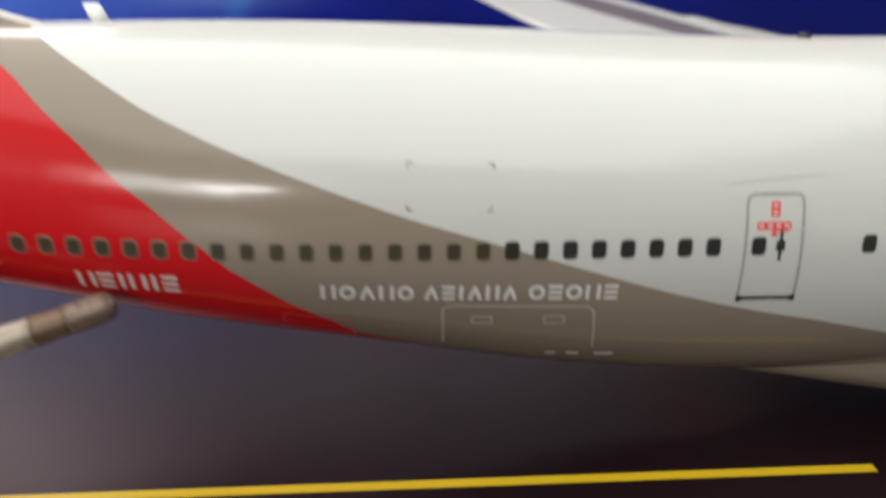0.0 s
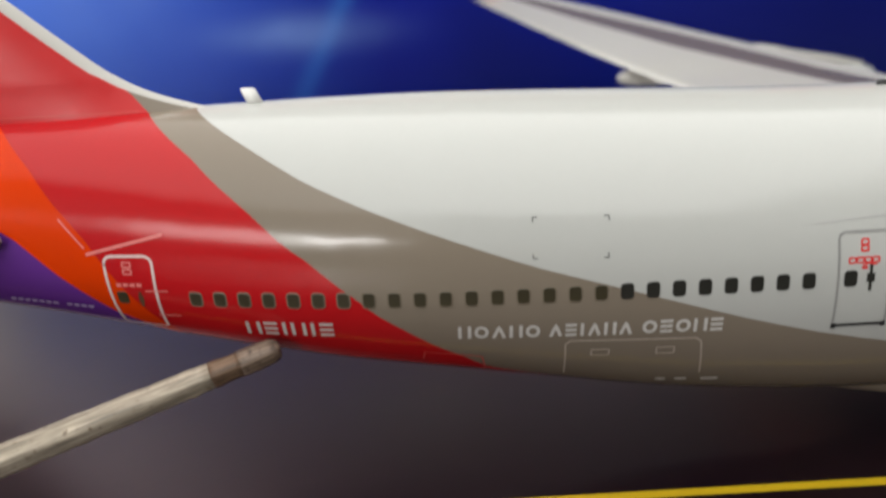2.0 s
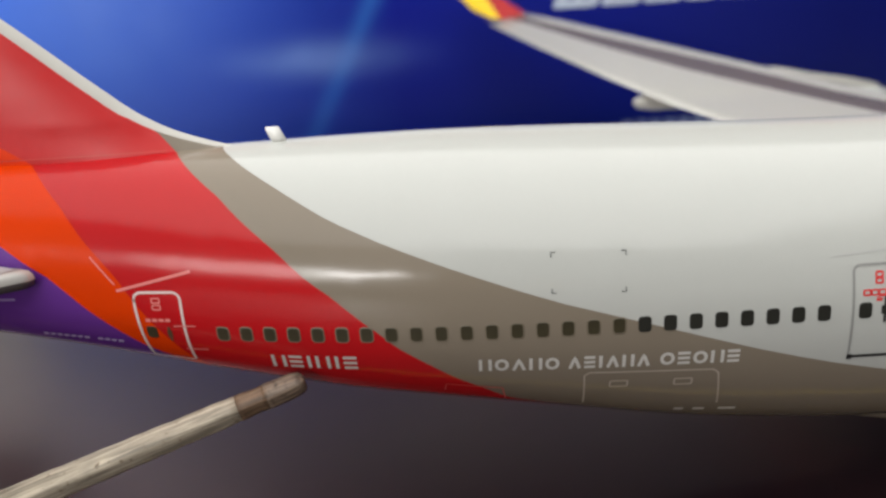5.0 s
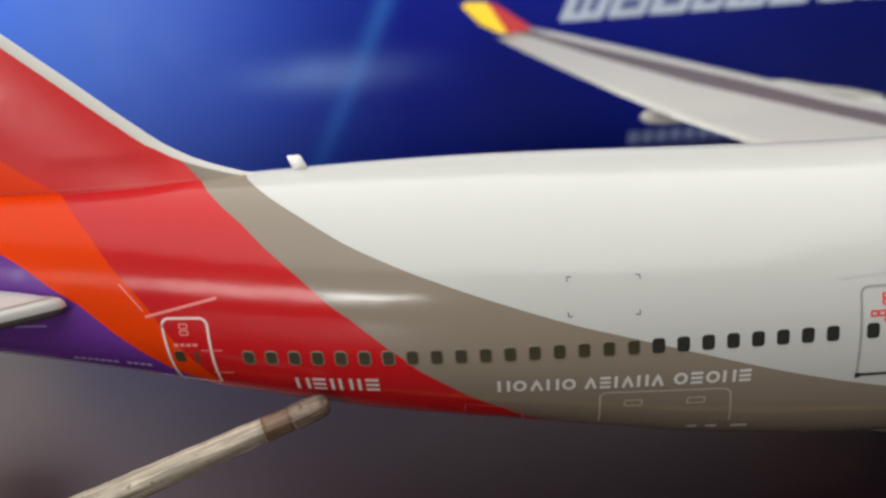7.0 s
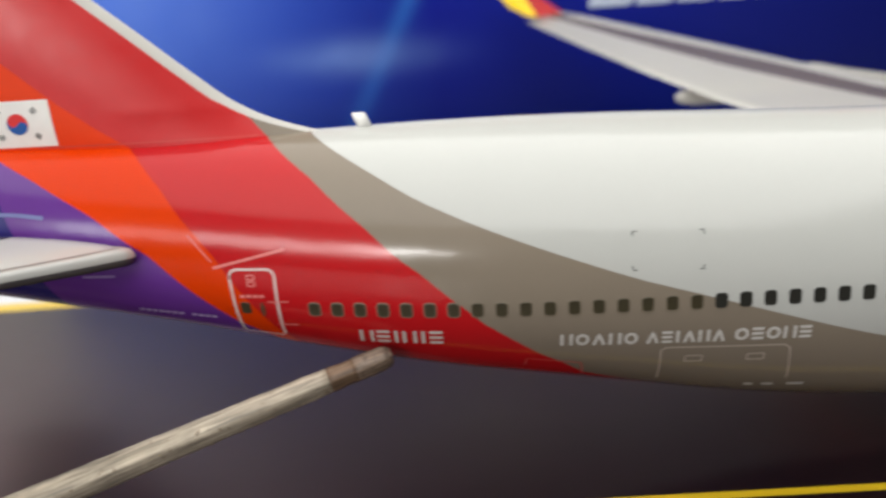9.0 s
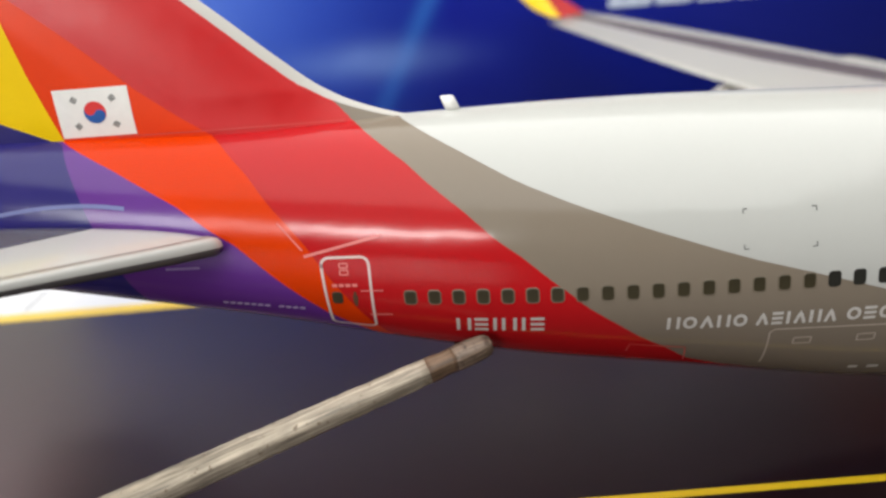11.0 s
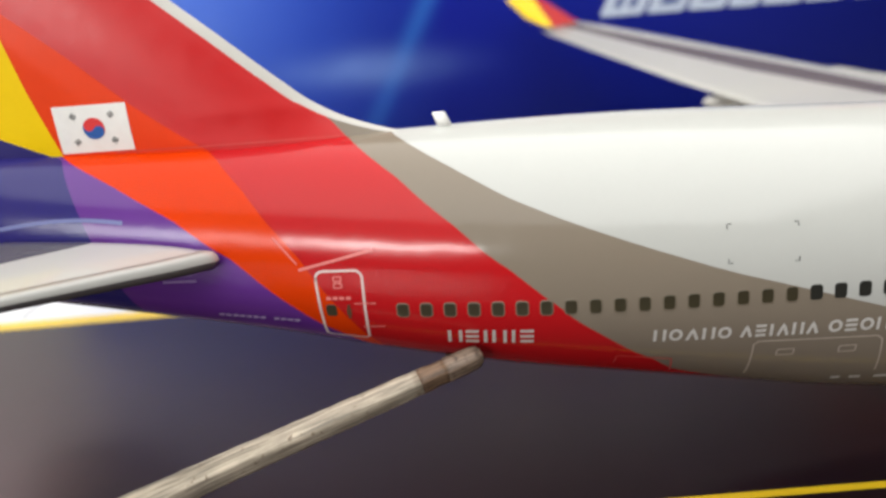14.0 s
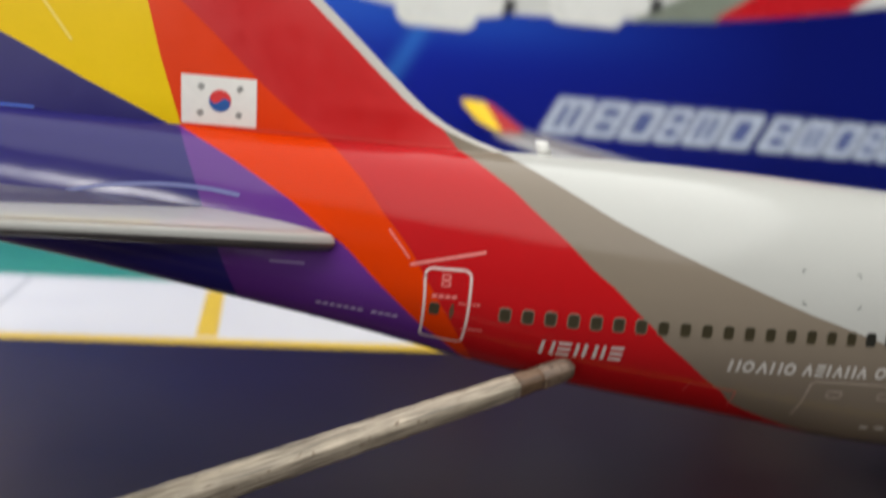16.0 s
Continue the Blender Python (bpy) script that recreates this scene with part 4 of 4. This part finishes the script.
def speckled(m, colour, limit, scale):
    """Add small dark specks, drawn out along the stick, to a material."""
    nt = m.node_tree
    b = nt.nodes["Principled BSDF"]
    old = b.inputs["Base Color"].links[0].from_socket
    tc = nt.nodes.new("ShaderNodeTexCoord")
    specks = nt.nodes.new("ShaderNodeTexNoise")
    specks.inputs["Scale"].default_value, specks.inputs["Detail"].default_value = scale, 3
    nt.links.new(tc.outputs["Object"], specks.inputs["Vector"])
    cut = nt.nodes.new("ShaderNodeMapRange")
    cut.inputs["From Min"].default_value, cut.inputs["From Max"].default_value = limit, limit + 0.08
    nt.links.new(specks.outputs["Fac"], cut.inputs["Value"])
    n = nt.nodes.new("ShaderNodeMix")
    n.data_type = "RGBA"
    nt.links.new(cut.outputs[0], n.inputs[0])
    nt.links.new(old, n.inputs[6])
    n.inputs[7].default_value = (*colour, 1)
    nt.links.new(n.outputs[2], b.inputs["Base Color"])
    return m




def fibrous(m, depth):
    """Long fibres along the stick: streaks in the colour and fine ridges."""
    nt = m.node_tree
    b = nt.nodes["Principled BSDF"]
    old = b.inputs["Base Color"].links[0].from_socket
    tc = nt.nodes.new("ShaderNodeTexCoord")
    turn = nt.nodes.new("ShaderNodeMapping")
    turn.vector_type = "TEXTURE"
    turn.inputs["Rotation"].default_value = (TIP - FOOT).to_track_quat("X", "Z").to_euler()
    turn.inputs["Scale"].default_value = (18.0, 1.0, 1.0)
    streak = nt.nodes.new("ShaderNodeTexNoise")
    streak.inputs["Scale"].default_value, streak.inputs["Detail"].default_value = 2600.0, 4
    nt.links.new(tc.outputs["Object"], turn.inputs["Vector"])
    nt.links.new(turn.outputs[0], streak.inputs["Vector"])
    tone = nt.nodes.new("ShaderNodeMapRange")
    tone.inputs["From Min"].default_value, tone.inputs["From Max"].default_value = 0.36, 0.64
    tone.inputs["To Min"].default_value, tone.inputs["To Max"].default_value = 1 - depth, 1 + depth * 0.35
    nt.links.new(streak.outputs["Fac"], tone.inputs["Value"])
    mul = nt.nodes.new("ShaderNodeVectorMath")
    mul.operation = "SCALE"
    nt.links.new(old, mul.inputs[0])
    nt.links.new(tone.outputs[0], mul.inputs["Scale"])
    nt.links.new(mul.outputs[0], b.inputs["Base Color"])
    ridge = nt.nodes.new("ShaderNodeBump")
    ridge.inputs["Strength"].default_value, ridge.inputs["Distance"].default_value = 0.7, 0.00015
    nt.links.new(streak.outputs["Fac"], ridge.inputs["Height"])
    nt.links.new(ridge.outputs[0], b.inputs["Normal"])
    return m


WOOD = speckled(fibrous(material("pale_worn_wood", (0.42, 0.36, 0.28), rough=0.5, vary=0.25, grain=420.0), 0.5), (0.19, 0.145, 0.10), 0.64, 1500.0)
BROWN = fibrous(material("stained_wood", (0.17, 0.105, 0.065), rough=0.6, vary=0.5, grain=700.0), 0.5)
stick = thing("wooden_stick", place(*FOOT) - Vector((0, 0, 1.4 * MM)), "thin pale wooden stick with a stained tip, leaning on the aircraft", "stick")
way = TIP - FOOT


def along(t):
    return place(*(FOOT + way * t))


def squarish(a, turn=0.85):
    """A split stick's section: a square with rounded edges, one face turned up and one down towards the near side."""
    c, s = abs(math.cos(a - turn)), abs(math.sin(a - turn))
    k = 0.95 * (c ** 5 + s ** 5) ** (-1 / 5)
    return math.cos(a) * k, math.sin(a) * k


CROSS = [squarish(math.pi * i / 12) for i in range(24)]


def bar_into(bm, stations):
    """A squarish split-wood stick; stations: share of the length and half thickness in mm."""
    axis = way.normalized()
    over = (Vector((0, 0.34, 1)) - axis * axis.dot(Vector((0, 0.34, 1)))).normalized()
    across = axis.cross(over)
    rings = []
    for t, r in stations:
        ring = []
        for u, v in CROSS:
            ring.append(bm.verts.new(along(t) + (across * u + over * v) * r * MM))
        rings.append(ring)
    for p, q in zip(rings, rings[1:]):
        for i in range(24):
            bm.faces.new((p[i], p[(i + 1) % 24], q[(i + 1) % 24], q[i]))
    bm.faces.new(rings[0])
    bm.faces.new(rings[-1][::-1])
    bmesh.ops.recalc_face_normals(bm, faces=bm.faces)
    return bm


def thick(t):
    return 1.16 + 0.66 * (1 - t) ** 1.2


part("shaft", bar_into(bmesh.new(), [(i / 60 * 0.9, thick(i / 60 * 0.9) + 0.02 * math.sin(i * 2.3) + 0.016 * math.sin(i * 5.1)) for i in range(61)]), WOOD, stick)
part("stained_ring", bar_into(bmesh.new(), [(0.9, 1.18), (0.907, 1.21), (0.915, 1.18), (0.925, 1.11), (0.935, 1.12), (0.943, 1.17)]), BROWN, stick, "brown stained band")
part("tip", bar_into(bmesh.new(), [(0.943, 1.17), (0.95, 1.20), (0.972, 1.18), (0.988, 1.11), (0.997, 0.96), (1.002, 0.70), (1.003, 0.26)]), speckled(fibrous(material("tip_wood", (0.21, 0.15, 0.11), rough=0.5, vary=0.3, grain=500.0, bump=0.6), 0.5), (0.08, 0.055, 0.04), 0.55, 1300.0), stick)

# desk and room
TABLE = -1.3 * MM
desk = thing("desk", (0.1, 0.0, -0.74), "dark desk under the mat", "desk")
bm = bmesh.new()
bmesh.ops.create_cube(bm, size=1.0, matrix=Matrix.LocRotScale((0.1, 0.05, TABLE - 0.015), None, (1.5, 0.9, 0.03)))
bmesh.ops.bevel(bm, geom=bm.edges, offset=0.004, segments=2, affect="EDGES")
part("desktop", bm, material("dark_desk", (0.05, 0.045, 0.042), rough=0.4, vary=0.15, grain=40.0), desk)
for sx in (-0.6, 0.8):
    for sy in (-0.35, 0.45):
        bm = bmesh.new()
        bmesh.ops.create_cube(bm, size=1.0, matrix=Matrix.LocRotScale((sx, sy, (TABLE - 0.03 - 0.74) / 2), None, (0.05, 0.05, 0.74 - 0.031)))
        part("leg", bm, PRINTDARK, desk)

X0, X1, Y0, Y1, Z0, Z1 = -1.6, 1.8, -2.6, 1.9, -0.74, 1.56
GREYWALL = material("grey_wall_paint", (0.07, 0.068, 0.066), rough=0.8, vary=0.05, grain=30.0)
WALL = material("white_wall_paint", (0.72, 0.72, 0.70), rough=0.8, vary=0.04, grain=30.0)
LOWDARK = material("low_light_absorber", (0.035, 0.032, 0.032), rough=0.7, vary=0.15, grain=30.0)


def room_slab(name, lo, hi, mat, label):
    bm = bmesh.new()
    a, b = Vector(lo), Vector(hi)
    bmesh.ops.create_cube(bm, size=1.0, matrix=Matrix.LocRotScale((a + b) / 2, None, b - a))
    return tagged(part(name, bm, mat, None, "", smooth=False), label, name.split("_")[0], kind="structure")


room_slab("floor", (X0 - 0.1, Y0 - 0.1, Z0 - 0.1), (X1 + 0.1, Y1 + 0.1, Z0), material("floor_boards", (0.07, 0.045, 0.03), rough=0.5, vary=0.2, grain=20.0), "brown wooden room floor below the desk")
room_slab("ceiling", (X0 - 0.1, Y0 - 0.1, Z1), (X1 + 0.1, Y1 + 0.1, Z1 + 0.1), WALL, "plain white painted room ceiling above")
# unseen wall; its red is chosen to warm what the mat reflects
room_slab("wall_north", (X0, Y1, Z0), (X1, Y1 + 0.1, Z1), material("red_reflection_wall", (0.22, 0.035, 0.05), rough=0.8, vary=0.15, grain=30.0), "unseen dark red-brown wall coloured to redden the mat's reflection")
room_slab("wall_east", (X1, Y0 - 0.1, Z0), (X1 + 0.1, Y1 + 0.1, Z1), GREYWALL, "plain grey painted side wall of room")
room_slab("wall_west", (X0 - 0.1, Y0 - 0.1, Z0), (X0, Y1 + 0.1, Z1), WALL, "plain white painted side wall of room")
room_slab("wall_south", (X0, Y0 - 0.1, 0.62), (-0.35, Y0, Z1), WALL, "plain white painted wall above the added dark part")
# unseen half of the wall, made dark to hold back fill from the right
room_slab("wall_south_recess", (-0.35, Y0 - 0.1, 0.62), (X1, Y0, Z1), GREYWALL, "unseen wall half made dark grey to limit fill light")
# unseen dark surface, added to keep low frontal light off the lower hull
room_slab("wall_south_panel", (X0, Y0 - 0.1, Z0), (X1, Y0 + 0.01, 0.62), LOWDARK, "unseen dark lower wall added to cut low light")
